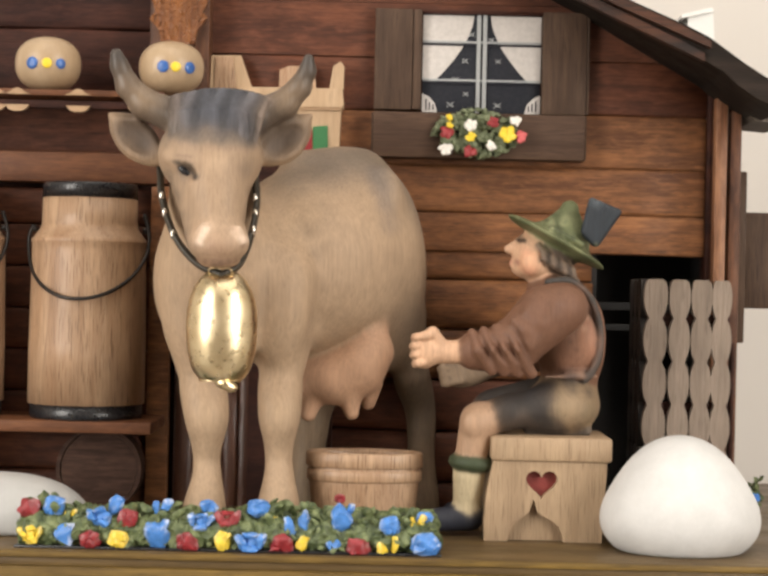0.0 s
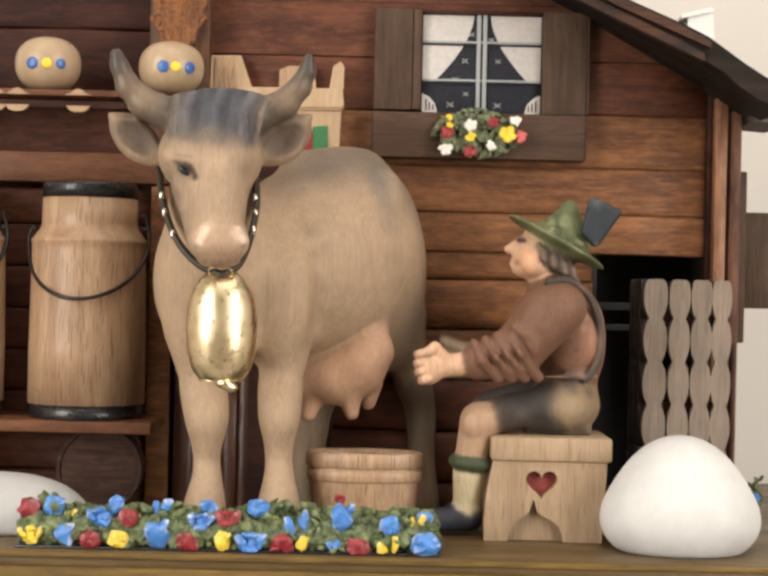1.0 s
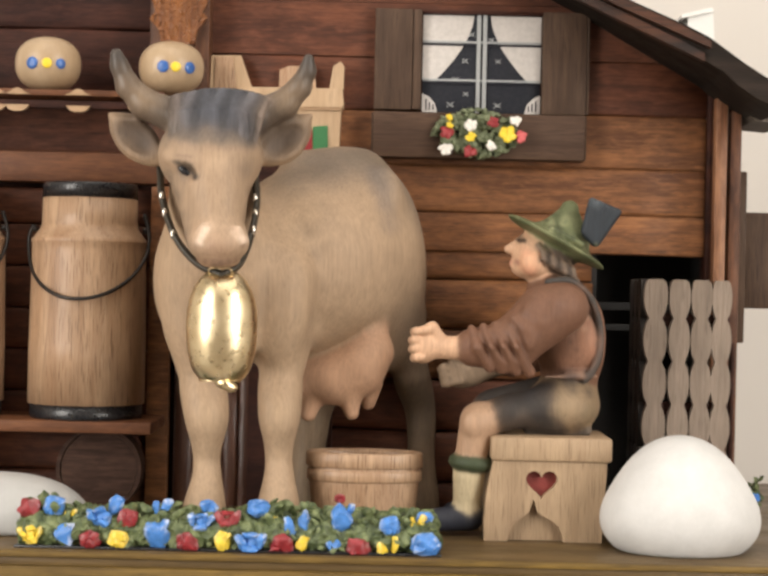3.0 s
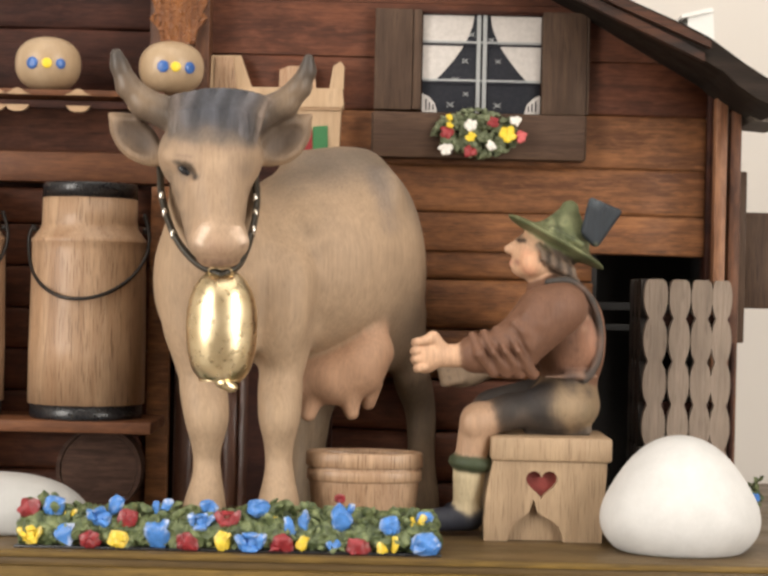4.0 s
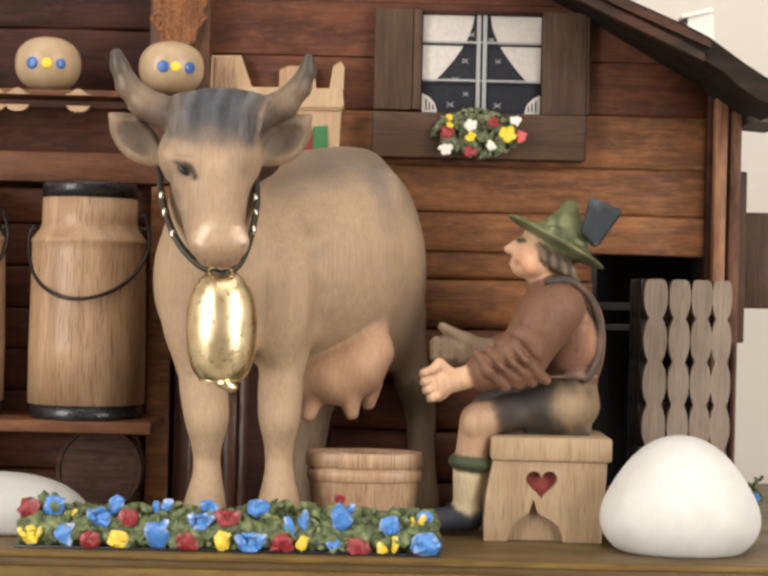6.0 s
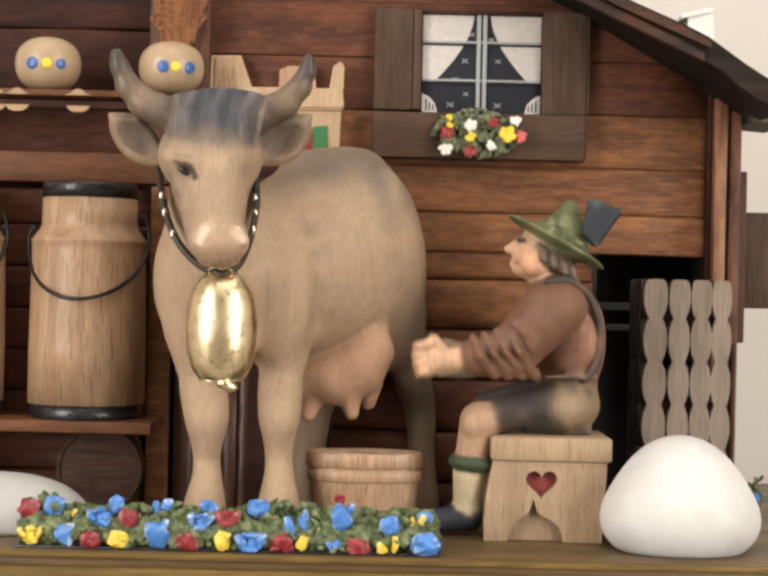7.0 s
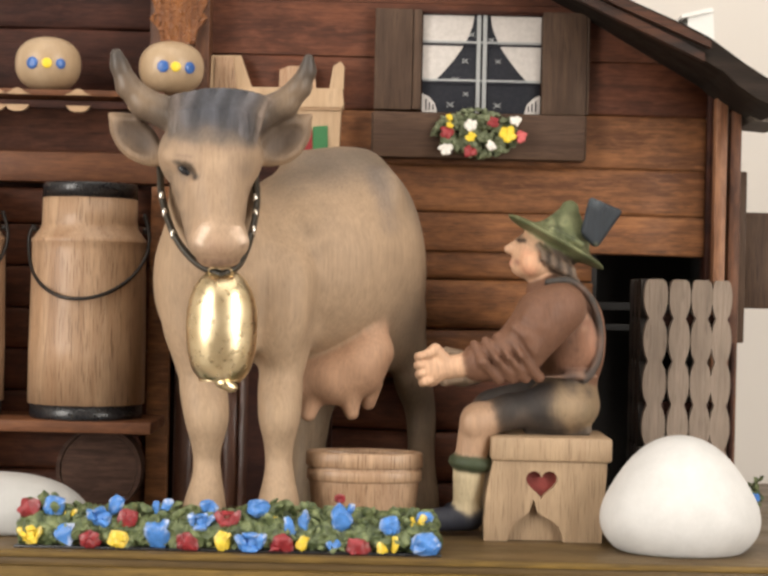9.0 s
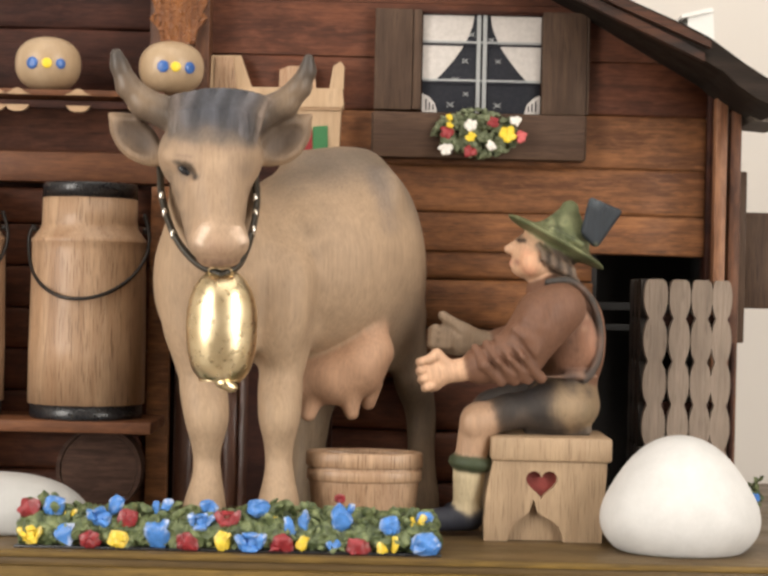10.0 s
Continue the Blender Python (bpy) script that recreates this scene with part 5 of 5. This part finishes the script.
    near = part("arm", arm_carving(40.0, SKIN, SHIRT).build(0.4, soft=0.3, brush=0.5)["arm"], M_CARVED, body, "carved brown-sleeved arm", at=(59.7, 42.0, 73.3))
    # the far arm's skin is darkened in colour because it hangs in shade
    far = part("arm", far_arm_carving((0.28, 0.20, 0.135), SHIRT).build(0.45, soft=0.3, brush=0.5)["arm"], M_CARVED, body, "carved brown-sleeved arm", at=(63.5, 76.0, 72.7))
    return near, far


NEAR_ARM, FAR_ARM = figure()


# ---- carved cow ----
COAT, GREY, ROSE = (0.385, 0.270, 0.176), (0.19, 0.148, 0.115), (0.51, 0.308, 0.197)
FACE = (0.335, 0.232, 0.152)
SLATE, HORN = (0.036, 0.037, 0.044), (0.15, 0.108, 0.076)


def cow():
    c = Carving()
    c.ball((-14.1, 90.0, 95.4), (28.0, 27, 36.3), COAT, melt=9)
    c.ball((-28.6, 78.0, 90.5), (30.3, 28, 33.8), COAT, melt=10)
    c.ball((-54.1, 60.0, 83.8), (24.9, 22, 29.9), COAT, melt=9)
    c.ball((-1.6, 98.0, 80.6), (16.1, 18, 28.7), COAT, melt=8)
    c.limb((-29.7, 85.0, 123.9), (-9.7, 95.0, 125.1), 7, 7, COAT, melt=8)
    c.limb((-57.0, 50.0, 92.7), (-58.5, 42.0, 123.4), 17.3, 13.0, COAT, "head", melt=8)
    for name, pts, rad in (("leg", [(-61.4, 54.0, 64.4), (-60.2, 50.0, 48.5), (-58.4, 47.0, 38.4), (-58.3, 48.0, 31.0), (-58.3, 49.0, 24.0), (-58.0, 48.0, 17.5), (-58.3, 46.0, 9.0), (-58.6, 45.0, 1.2)], [10.9, 7.5, 6.8, 4.9, 3.8, 4.4, 6.3, 7.4]),
                           ("leg.001", [(-33.5, 58.0, 66.6), (-34.3, 53.0, 50.2), (-34.2, 49.0, 39.5), (-34.2, 50.0, 32.0), (-34.2, 51.0, 24.5), (-33.9, 50.0, 18.0), (-33.8, 48.0, 10.0), (-34.2, 47.0, 1.9)], [10.0, 7.0, 6.5, 4.8, 3.9, 4.5, 6.2, 7.2]),
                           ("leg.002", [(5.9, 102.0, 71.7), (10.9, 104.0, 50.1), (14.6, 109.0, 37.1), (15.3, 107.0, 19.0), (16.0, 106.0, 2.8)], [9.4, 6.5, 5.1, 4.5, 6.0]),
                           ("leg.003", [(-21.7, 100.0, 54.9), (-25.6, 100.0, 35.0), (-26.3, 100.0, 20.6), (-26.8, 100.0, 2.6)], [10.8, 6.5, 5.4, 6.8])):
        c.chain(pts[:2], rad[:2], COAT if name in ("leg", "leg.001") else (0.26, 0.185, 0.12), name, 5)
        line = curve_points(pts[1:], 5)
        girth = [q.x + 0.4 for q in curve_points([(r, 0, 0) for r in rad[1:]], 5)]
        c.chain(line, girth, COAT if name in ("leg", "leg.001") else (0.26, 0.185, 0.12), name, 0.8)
    # shoulder, brisket, hip and flank
    c.ball((-34.2, 47.0, 76.8), (9.2, 6.5, 18.1), COAT, turn=(0, 6, 0), melt=9)
    c.ball((-64.0, 46.0, 72.8), (8.2, 6.5, 15.6), COAT, turn=(0, -8, 0), melt=9)
    c.limb((-48.8, 36.0, 79.8), (-48.0, 42.0, 63.5), 6, 5, COAT, melt=5)
    c.ball((-1.4, 76.0, 116.1), (6.9, 5, 9.0), COAT, melt=5)
    # udder
    c.ball((-11.0, 82.0, 56.0), (13.5, 12, 8.0), ROSE, "udder", (0, -36, 0), 2.5)
    c.chain([(-3.0, 76.0, 69.8), (-4.0, 73.0, 60.6), (-8.6, 71.0, 54.2), (-16.5, 71.0, 50.6), (-28.0, 73.0, 49.4)], [3.6, 7.2, 8.8, 8.2, 7.2], ROSE, "udder", 4.0)
    for a, b, r0, r1 in (((-23.9, 71.5, 44.2), (-25.4, 71.0, 38.2), 4.2, 2.7), ((-11.2, 69.5, 45.2), (-10.3, 69.0, 39.2), 4.8, 2.6), ((-3.9, 77.0, 49.0), (-4.6, 77.0, 42.2), 4.3, 2.6)):
        c.limb(a, b, r0, r1, ROSE, "udder", 2.0)
    # head
    c.ball((-57.3, 30.0, 124.9), (16.9, 13, 13.5), FACE, "head", melt=5)
    c.limb((-56.6, 27.0, 122.3), (-52.9, 18.0, 100.3), 13.3, 8.1, FACE, "head", melt=6)
    c.ball((-52.5, 14.5, 95.8), (9.7, 8, 6.5), (0.36, 0.247, 0.163), "head", melt=4)
    c.ball((-52.6, 17.0, 90.6), (6.8, 7, 2.9), (0.38, 0.24, 0.155), "head", melt=1.5)
    # nostril ridges coloured pale to carry the muzzle's highlight
    c.limb((-56.4, 9.0, 100.2), (-58.1, 9.5, 96.2), 1.5, 1.2, (0.56, 0.41, 0.30), "head", melt=1.4)
    c.limb((-45.9, 9.0, 99.8), (-44.3, 9.5, 96.2), 1.5, 1.2, (0.56, 0.41, 0.30), "head", melt=1.4)
    c.hollow((-55.0, 6.4, 96.1), (0.8, 0.9, 1.6), (0, 25, 0), 0.9)
    c.hollow((-46.5, 6.4, 95.9), (0.8, 0.9, 1.6), (0, -25, 0), 0.9)
    c.limb((-69.5, 21.0, 122.8), (-60.6, 15.5, 120.1), 1.9, 1.6, FACE, "head", melt=2)
    c.limb((-64.0, 22.0, 112.4), (-60.9, 18.0, 99.8), 3.0, 2.6, FACE, "head", melt=4)
    c.hollow((-64.1, 14.5, 118.1), (4.0, 2.6, 2.5), (0, 30, 0), 1.4)
    c.ball((-55.5, 35.0, 136.8), (16.7, 9, 6.7), (0.16, 0.12, 0.09), "head", melt=5)
    c.ball((-42.6, 40.0, 134.0), (5.5, 6, 5.5), (0.2, 0.145, 0.10), "head", melt=3)
    for at in ((-67.5, 14.0, 120.9), (-65.9, 14.0, 120.6), (-64.2, 14.0, 120.1), (-62.5, 14.0, 119.2), (-61.1, 14.0, 118.0), (-60.3, 14.0, 116.6)):
        c.dab(at, 2.0, (0.06, 0.045, 0.035), 0.8, 0.35)
    # horns
    c.chain([(-71.5, 33.0, 138.1), (-79.4, 33.0, 141.1), (-84.8, 32.0, 146.6), (-87.6, 31.0, 153.0), (-88.5, 30.0, 156.5)], [5.6, 4.9, 3.9, 2.9, 2.1], HORN, "horn", 1.5)
    c.chain([(-41.2, 34.0, 138.9), (-34.0, 34.0, 142.3), (-29.0, 33.0, 147.7), (-26.5, 32.0, 152.9), (-26.2, 31.0, 156.5)], [5.4, 4.7, 3.7, 2.7, 1.9], HORN, "horn.001", 1.5)
    # ears
    EAR = (0.29, 0.20, 0.13)
    c.ball((-83.1, 38.0, 130.6), (9.7, 3.6, 6.1), EAR, "ear", (0, 38, 0), 2)
    c.ball((-80.3, 37.0, 126.7), (9.0, 3.4, 4.8), (0.36, 0.25, 0.16), "ear", (0, 25, 0), 2)
    c.limb((-85.4, 38.0, 133.5), (-90.8, 37.0, 137.5), 4.6, 1.2, EAR, "ear", 2.5)
    c.ball((-33.7, 38.0, 131.0), (9.7, 3.6, 6.5), EAR, "ear.001", (0, -38, 0), 2)
    c.ball((-36.1, 37.0, 126.5), (8.1, 3.4, 4.2), (0.36, 0.25, 0.16), "ear.001", (0, -18, 0), 2)
    c.limb((-30.9, 38.0, 134.1), (-25.8, 37.0, 138.6), 4.6, 1.2, EAR, "ear.001", 2.5)
    c.dab((-78.1, 36.0, 129.0), 8.0, (0.09, 0.065, 0.05), 0.85, 0.6)
    c.dab((-37.9, 36.0, 129.5), 8.0, (0.09, 0.065, 0.05), 0.8, 0.6)
    c.hollow((-82.7, 33.5, 130.2), (8.0, 3.0, 4.3), (0, 38, 0), 1.2)
    c.hollow((-32.5, 33.5, 130.4), (7.7, 3.0, 4.3), (0, -38, 0), 1.2)
    c.dab((-84.1, 36.0, 132.4), 10, (0.085, 0.06, 0.045), 0.9, 0.6)
    c.dab((-31.7, 36.0, 131.9), 10, (0.09, 0.065, 0.048), 0.85, 0.6)
    # forelock of carved strands
    c.ball((-55.3, 33.0, 136.2), (16.1, 14.2, 6.7), SLATE, "forelock", melt=2)
    for k in range(17):
        t = k / 16
        x0, x1 = -69.4 + t * 30.5, -69.3 + t * 27.6
        bow = 4 * t * (1 - t)
        wob = 0.7 * math.sin(5 * k)
        f = math.sqrt(1 - 0.62 * (2 * t - 0.92) ** 2)
        c.chain([(x0, 37, 143.3 + 2.8 * bow), (x0 + wob, 31 - 4 * f, 142.3 + 2.4 * bow), (x1 - wob, 30 - 10.5 * f, 136.9 + 1.0 * bow),
                 (x1 + wob, 31.2 - 13.2 * f, 130.4 + 1.2 * math.sin(7 * k))],
                [1.5, 1.4, 1.3, 0.9], tuple((v + (b - v) * (2 * t - 1) ** 4 * 0.8) * (0.55, 2.3, 0.8, 3.4, 1.1)[k % 5] for v, b in zip(SLATE, (0.125, 0.092, 0.07))), "forelock", 0.3)
    # airbrushed tones, with some shade and highlights painted in
    c.dab((-60.8, 18.0, 131.5), 6.5, SLATE, 0.55, 0.5)
    c.dab((-52.8, 16.0, 131.2), 6.5, SLATE, 0.55, 0.5)
    c.dab((-44.5, 18.0, 132.0), 6.5, SLATE, 0.55, 0.5)
    c.dab((-71.7, 24.0, 131.2), 10, GREY, 0.6, 0.5)
    c.dab((-69.7, 24.0, 113.9), 9, GREY, 0.45, 0.5)
    c.dab((-73.4, 30.0, 135.7), 9, (0.09, 0.07, 0.055), 0.6, 0.5)
    c.dab((-36.1, 30.0, 137.3), 9, (0.09, 0.07, 0.055), 0.6, 0.5)
    c.dab((-88.5, 30.0, 156.5), 12, (0.045, 0.04, 0.038), 0.9)
    c.dab((-26.2, 31.0, 156.1), 12, (0.045, 0.04, 0.038), 0.9)
    c.dab((-79.8, 29.0, 142.6), 7, (0.24, 0.17, 0.11), 0.6, 0.5)
    c.dab((-32.2, 30.0, 143.0), 7, (0.22, 0.155, 0.10), 0.5, 0.5)
    # both sides of the face darkened to shade the cheek planes
    for at in ((-68.9, 24.0, 110.8), (-66.6, 22.0, 104.5), (-64.0, 20.0, 98.2), (-42.2, 24.0, 111.4), (-42.8, 22.0, 105.0)):
        c.dab(at, 5.5, (0.19, 0.14, 0.10), 0.5, 0.4)
    c.dab((-53.7, 12.0, 121.2), 6, (0.42, 0.30, 0.20), 0.5, 0.4)
    # shade between shoulder and brisket painted as darker beige
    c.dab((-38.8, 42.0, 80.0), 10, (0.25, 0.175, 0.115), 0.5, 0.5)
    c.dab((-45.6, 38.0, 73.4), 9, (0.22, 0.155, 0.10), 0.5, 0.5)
    c.dab((-8.9, 90.0, 133.6), 16, (0.15, 0.125, 0.105), 0.6, 0.5)
    c.dab((-24.4, 80.0, 130.6), 12, (0.16, 0.13, 0.105), 0.6, 0.5)
    for at in ((-33.9, 66.0, 123.3), (-22.3, 72.0, 126.9), (-12.2, 78.0, 129.4), (-0.8, 84.0, 124.1), (7.5, 92.0, 112.8)):
        c.dab(at, 16, (0.16, 0.128, 0.10), 0.72, 0.6)
    c.dab((-51.0, 8.0, 99.6), 4.0, (0.33, 0.225, 0.15), 0.5, 0.3)
    # painted highlight above the nostril
    c.dab((-44.6, 9.0, 98.0), 2.8, (0.62, 0.47, 0.35), 0.7, 0.4)
    c.dab((-57.3, 40.0, 39.0), 8, (0.42, 0.30, 0.195), 0.5, 0.5)
    c.dab((-34.2, 42.0, 40.2), 8, (0.42, 0.30, 0.195), 0.5, 0.5)
    c.dab((-18.8, 70.0, 129.1), 22, GREY, 0.75)
    c.dab((-2.4, 80.0, 118.9), 13, (0.16, 0.135, 0.12), 0.6)
    c.dab((9.4, 95.0, 111.2), 24, GREY, 0.55)
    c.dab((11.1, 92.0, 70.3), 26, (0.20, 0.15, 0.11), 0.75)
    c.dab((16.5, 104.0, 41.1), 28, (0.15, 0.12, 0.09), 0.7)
    c.dab((-27.4, 45.0, 108.0), 16, (0.52, 0.37, 0.235), 0.5)
    c.dab((-64.1, 14.0, 118.7), 4.8, (0.075, 0.055, 0.042), 0.9, 0.4)
    c.dab((-51.7, 8.0, 92.6), 8.0, (0.30, 0.18, 0.12), 0.4, 0.5)
    for at in ((-58.9, 12.0, 90.7), (-56.3, 11.0, 89.8), (-53.7, 10.0, 89.4), (-51.3, 10.0, 89.3), (-48.8, 10.0, 89.5), (-46.5, 11.0, 90.2)):
        c.dab(at, 1.9, (0.14, 0.085, 0.06), 0.6, 0.3)
    c.dab((-52.0, 12.0, 87.8), 5.0, (0.16, 0.10, 0.075), 0.6, 0.5)
    # glossy highlights of the muzzle painted as pale patches
    for at in ((-56.0, 9.0, 99.6), (-56.9, 9.0, 97.7), (-57.7, 9.0, 95.8), (-44.2, 10.0, 97.1)):
        c.dab(at, 2.1, (0.72, 0.57, 0.45), 0.75, 0.1)
    c.dab((-53.6, 8.0, 95.0), 2.2, (0.3, 0.19, 0.13), 0.5, 0.5)
    c.dab((-44.2, 18.0, 119.6), 5.0, (0.18, 0.13, 0.095), 0.6, 0.5)
    c.dab((-25.0, 66.0, 48.6), 10, (0.40, 0.25, 0.16), 0.4)
    # crease shade of rump, flank and shoulder put into the colour
    for at in ((-3.7, 70.0, 123.1), (-1.8, 72.0, 117.6), (-0.3, 74.0, 111.7), (0.9, 76.0, 104.9)):
        c.dab(at, 6.5, (0.15, 0.125, 0.115), 0.6, 0.3)
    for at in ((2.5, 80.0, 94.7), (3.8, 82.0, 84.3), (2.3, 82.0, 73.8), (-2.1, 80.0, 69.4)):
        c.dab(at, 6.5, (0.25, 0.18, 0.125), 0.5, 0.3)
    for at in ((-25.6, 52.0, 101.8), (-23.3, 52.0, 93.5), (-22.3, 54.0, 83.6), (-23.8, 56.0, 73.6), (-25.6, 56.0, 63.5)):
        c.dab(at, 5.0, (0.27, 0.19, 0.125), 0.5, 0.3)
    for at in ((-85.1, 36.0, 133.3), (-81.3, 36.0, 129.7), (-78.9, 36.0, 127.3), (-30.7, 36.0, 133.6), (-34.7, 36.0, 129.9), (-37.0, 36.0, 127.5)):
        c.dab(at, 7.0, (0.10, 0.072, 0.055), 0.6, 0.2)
    for at in ((-68.5, 20.0, 132.1), (-65.1, 18.0, 129.2), (-60.6, 17.0, 128.3), (-56.6, 16.0, 128.6), (-52.4, 16.0, 128.1), (-48.4, 16.0, 128.8), (-44.3, 17.0, 128.3), (-41.0, 20.0, 129.9)):
        c.dab(at, 4.4, (0.085, 0.075, 0.07), 0.55, 0.3)
    ob = thing("cow_figurine", (-36.3, 70, 0), "carved beige wooden cow with grey forelock, horns and pink udder", "cow figurine")
    # shading down the cheek, painted in darker coat colour
    for at in ((-65.0, 16.0, 104.0), (-63.2, 15.0, 99.0), (-61.6, 13.0, 94.8), (-66.8, 18.0, 110.0), (-70.0, 22.0, 117.0)):
        c.dab(at, 4.2, (0.17, 0.122, 0.085), 0.55, 0.5)
    for at in ((-59.0, 8.0, 94.2), (-44.0, 8.0, 95.0)):
        c.dab(at, 2.4, (0.22, 0.145, 0.10), 0.4, 0.3)
    for k in range(9):
        t = k / 8
        c.dab((-69.0 + 8.6 * t, 15.0, 121.6 - 1.2 * t - 4.0 * t * t), 1.3, (0.03, 0.024, 0.02), 0.9, 0.3)
        c.dab((-67.6 + 5.6 * t, 15.0, 123.6 - 0.8 * t), 1.1, (0.24, 0.16, 0.11), 0.7, 0.3)
    made = c.build(0.5, 0.0, 0.8, 0.45)
    ex, _, ez = (-64.1, 16.0, 118.5)
    depth = min(v.co.y for v in made["head"].vertices if abs(v.co.x - ex) < 1.0 and abs(v.co.z - ez) < 1.0)
    captions = {"horn": "curved grey-brown horn", "forelock": "slate grey carved forelock", "udder": "pink udder with teats", "ear": "cupped brown ear"}
    head = part("head", made.pop("head"), M_CARVED, ob)
    for name, mesh in made.items():
        kind = name.split(".")[0]
        part(kind, mesh, M_HORN if kind == "horn" else M_CARVED, head if kind in ("horn", "ear", "forelock") else ob, captions.get(kind, ""))
    bm = bmesh.new()
    bmesh.ops.create_uvsphere(bm, u_segments=16, v_segments=10, radius=1.6, matrix=Matrix.Translation((ex, depth + 0.5, ez)) @ Matrix.Rotation(radians(32), 4, "Y") @ Matrix.Diagonal((1.5, 0.7, 0.72, 1)))
    part("eye", smooth(bm, 180), M_BLACK, head, "small glossy black eye")


def cow_bell():
    cx, cy = -51.4, 20.0
    ob = thing("cow_bell", (cx, cy, 49.3), "large golden cow bell on a dark studded strap", "bell")
    r = 11.4
    prof = [(0.0, 87.6), (0.3, 87.2), (0.5, 86.0), (0.68, 84.0), (0.82, 81.2), (0.92, 77.8), (0.98, 74.0), (1.0, 70.0), (0.985, 65.5), (0.945, 61.5), (0.89, 58.4),
            (0.84, 56.4), (0.80, 55.4), (0.70, 53.6), (0.60, 52.3), (0.54, 52.4), (0.5, 53.6), (0.42, 58.0), (0.0, 60.0)]
    dented = lathe(cx, cy, [(r * f, z) for f, z in prof], 64, flat=0.86)
    bmesh.ops.subdivide_edges(dented, edges=list(dented.edges), cuts=1, use_grid_fill=True, smooth=0.6)
    part("shell", smooth(rough_up(dented, 0.25, 6.0), 180), M_GOLD, ob)
    rim = curve_points([(cx + 6.6 * math.cos(k * math.pi / 6), cy + 5.6 * math.sin(k * math.pi / 6), 52.3) for k in range(13)], 3)
    part("rim", rough_up(tube(rim[:-1], 0.45, 8, closed=True), 0.2, 2.0), M_GOLD, ob, "dented golden rim")
    bm = bmesh.new()
    bmesh.ops.create_icosphere(bm, subdivisions=3, radius=2.8, matrix=Matrix.Translation((cx + 2.2, cy - 4.4, 51.2)) @ Matrix.Rotation(radians(24), 4, "Y") @ Matrix.Diagonal((1.4, 0.8, 0.75, 1)))
    part("clapper", rough_up(rough_up(bm, 0.35, 2.0), 0.2, 0.9), M_GOLD, ob, "lumpy golden clapper")
    for s in (-1, 1):
        loop = curve_points([(cx + s * 3.4 - 0.4, cy - 3.0, 85.4), (cx + s * 3.6 - 0.4, cy - 5.2, 87.4), (cx + s * 1.6 - 0.4, cy - 5.8, 88.0), (cx - 0.4, cy - 5.8, 87.8)], 4)
        part("ring", tube(loop, 0.22, 8), M_GOLD, ob, "thin brass wire ring")
    ring = curve_points([(-51.1, 17.0, 85.7), (-59.5, 22.0, 89.0), (-67.0, 27.0, 96.5), (-71.9, 33.0, 106.4), (-74.5, 39.0, 116.4), (-73.8, 52.0, 128.8), (-48.3, 54.0, 129.6), (-43.3, 41.0, 117.2), (-42.5, 34.0, 107.2), (-43.7, 27.0, 97.3), (-46.4, 21.0, 89.3), (-51.1, 17.0, 85.7)], 6)
    strap = part("strap", tube(ring[:-1], 1.2, 8, closed=True, wide=2.4), M_STRAP, ob, "dark leather strap")
    for at in ((-73.3, 33.0, 111.2), (-42.8, 34.0, 111.2), (-42.5, 26.0, 100.5), (-68.5, 26.0, 98.6), (-71.8, 30.0, 105.6), (-42.4, 31.0, 106.0)):
        bm = bmesh.new()
        bmesh.ops.create_uvsphere(bm, u_segments=12, v_segments=8, radius=1.3, matrix=Matrix.Translation(at) @ Matrix.Diagonal((0.7, 0.8, 1.3, 1)))
        part("stud", smooth(bm, 180), M_STEEL, strap, "bright metal stud")


cow()
cow_bell()


# ---- what moves: the two arms swing at the shoulder in turn ----
DROPS = (-1.08, 0.29, 1.69, 3.06, 4.42, 5.78, 7.01, 8.34, 9.45, 10.8)
NEAR = ((0.08, 1.0), (0.28, 0.97), (0.5, 0.78), (0.7, 0.54), (0.8, 0.4), (0.95, 0.25), (1.1, 0.12))
FALLS = (-0.4, 0.97, 2.4, 3.76, 5.1, 6.4, 7.65, 8.9, 10.15)


def swing(arm, keys, rest, degrees):
    """Key the arm's turn at the shoulder; keys of (seconds, share of the full swing)."""
    here = arm.location.copy()
    keys = sorted(keys)
    ts, vs = zip(*keys)
    start = [(0.0, float(np.interp(0.0, ts, vs)))]
    end = [(10.0, float(np.interp(10.0, ts, vs)))]
    rows = [(t, Matrix.Translation(here) @ pose(0, 0, 0, 0, rest - degrees * v, 0))
            for t, v in start + [k for k in keys if 0.05 < k[0] < 9.95] + end]
    walk(arm, rows)


def motions():
    near, far = [], []
    for a, b in zip(DROPS, DROPS[1:]):
        near.append((a - 0.06, 0.0))
        near += [(a + u, v) for u, v in NEAR if a + u < b - 0.1]
    for a, b in zip(DROPS, FALLS):
        far += [(a - 0.06, 0.97), (a + 0.01, 0.56), (a + 0.11, 0.46), (a + 0.21, 0.32), (a + 0.31, 0.24), (a + 0.45, 0.1), (b - 0.1, 0.0), (b - 0.05, 0.05), (b + 0.05, 0.9), (b + 0.2, 0.95)]
    swing(NEAR_ARM, near, 1.5, 16.5)
    swing(FAR_ARM, far, 4.7, 19.1)


motions()
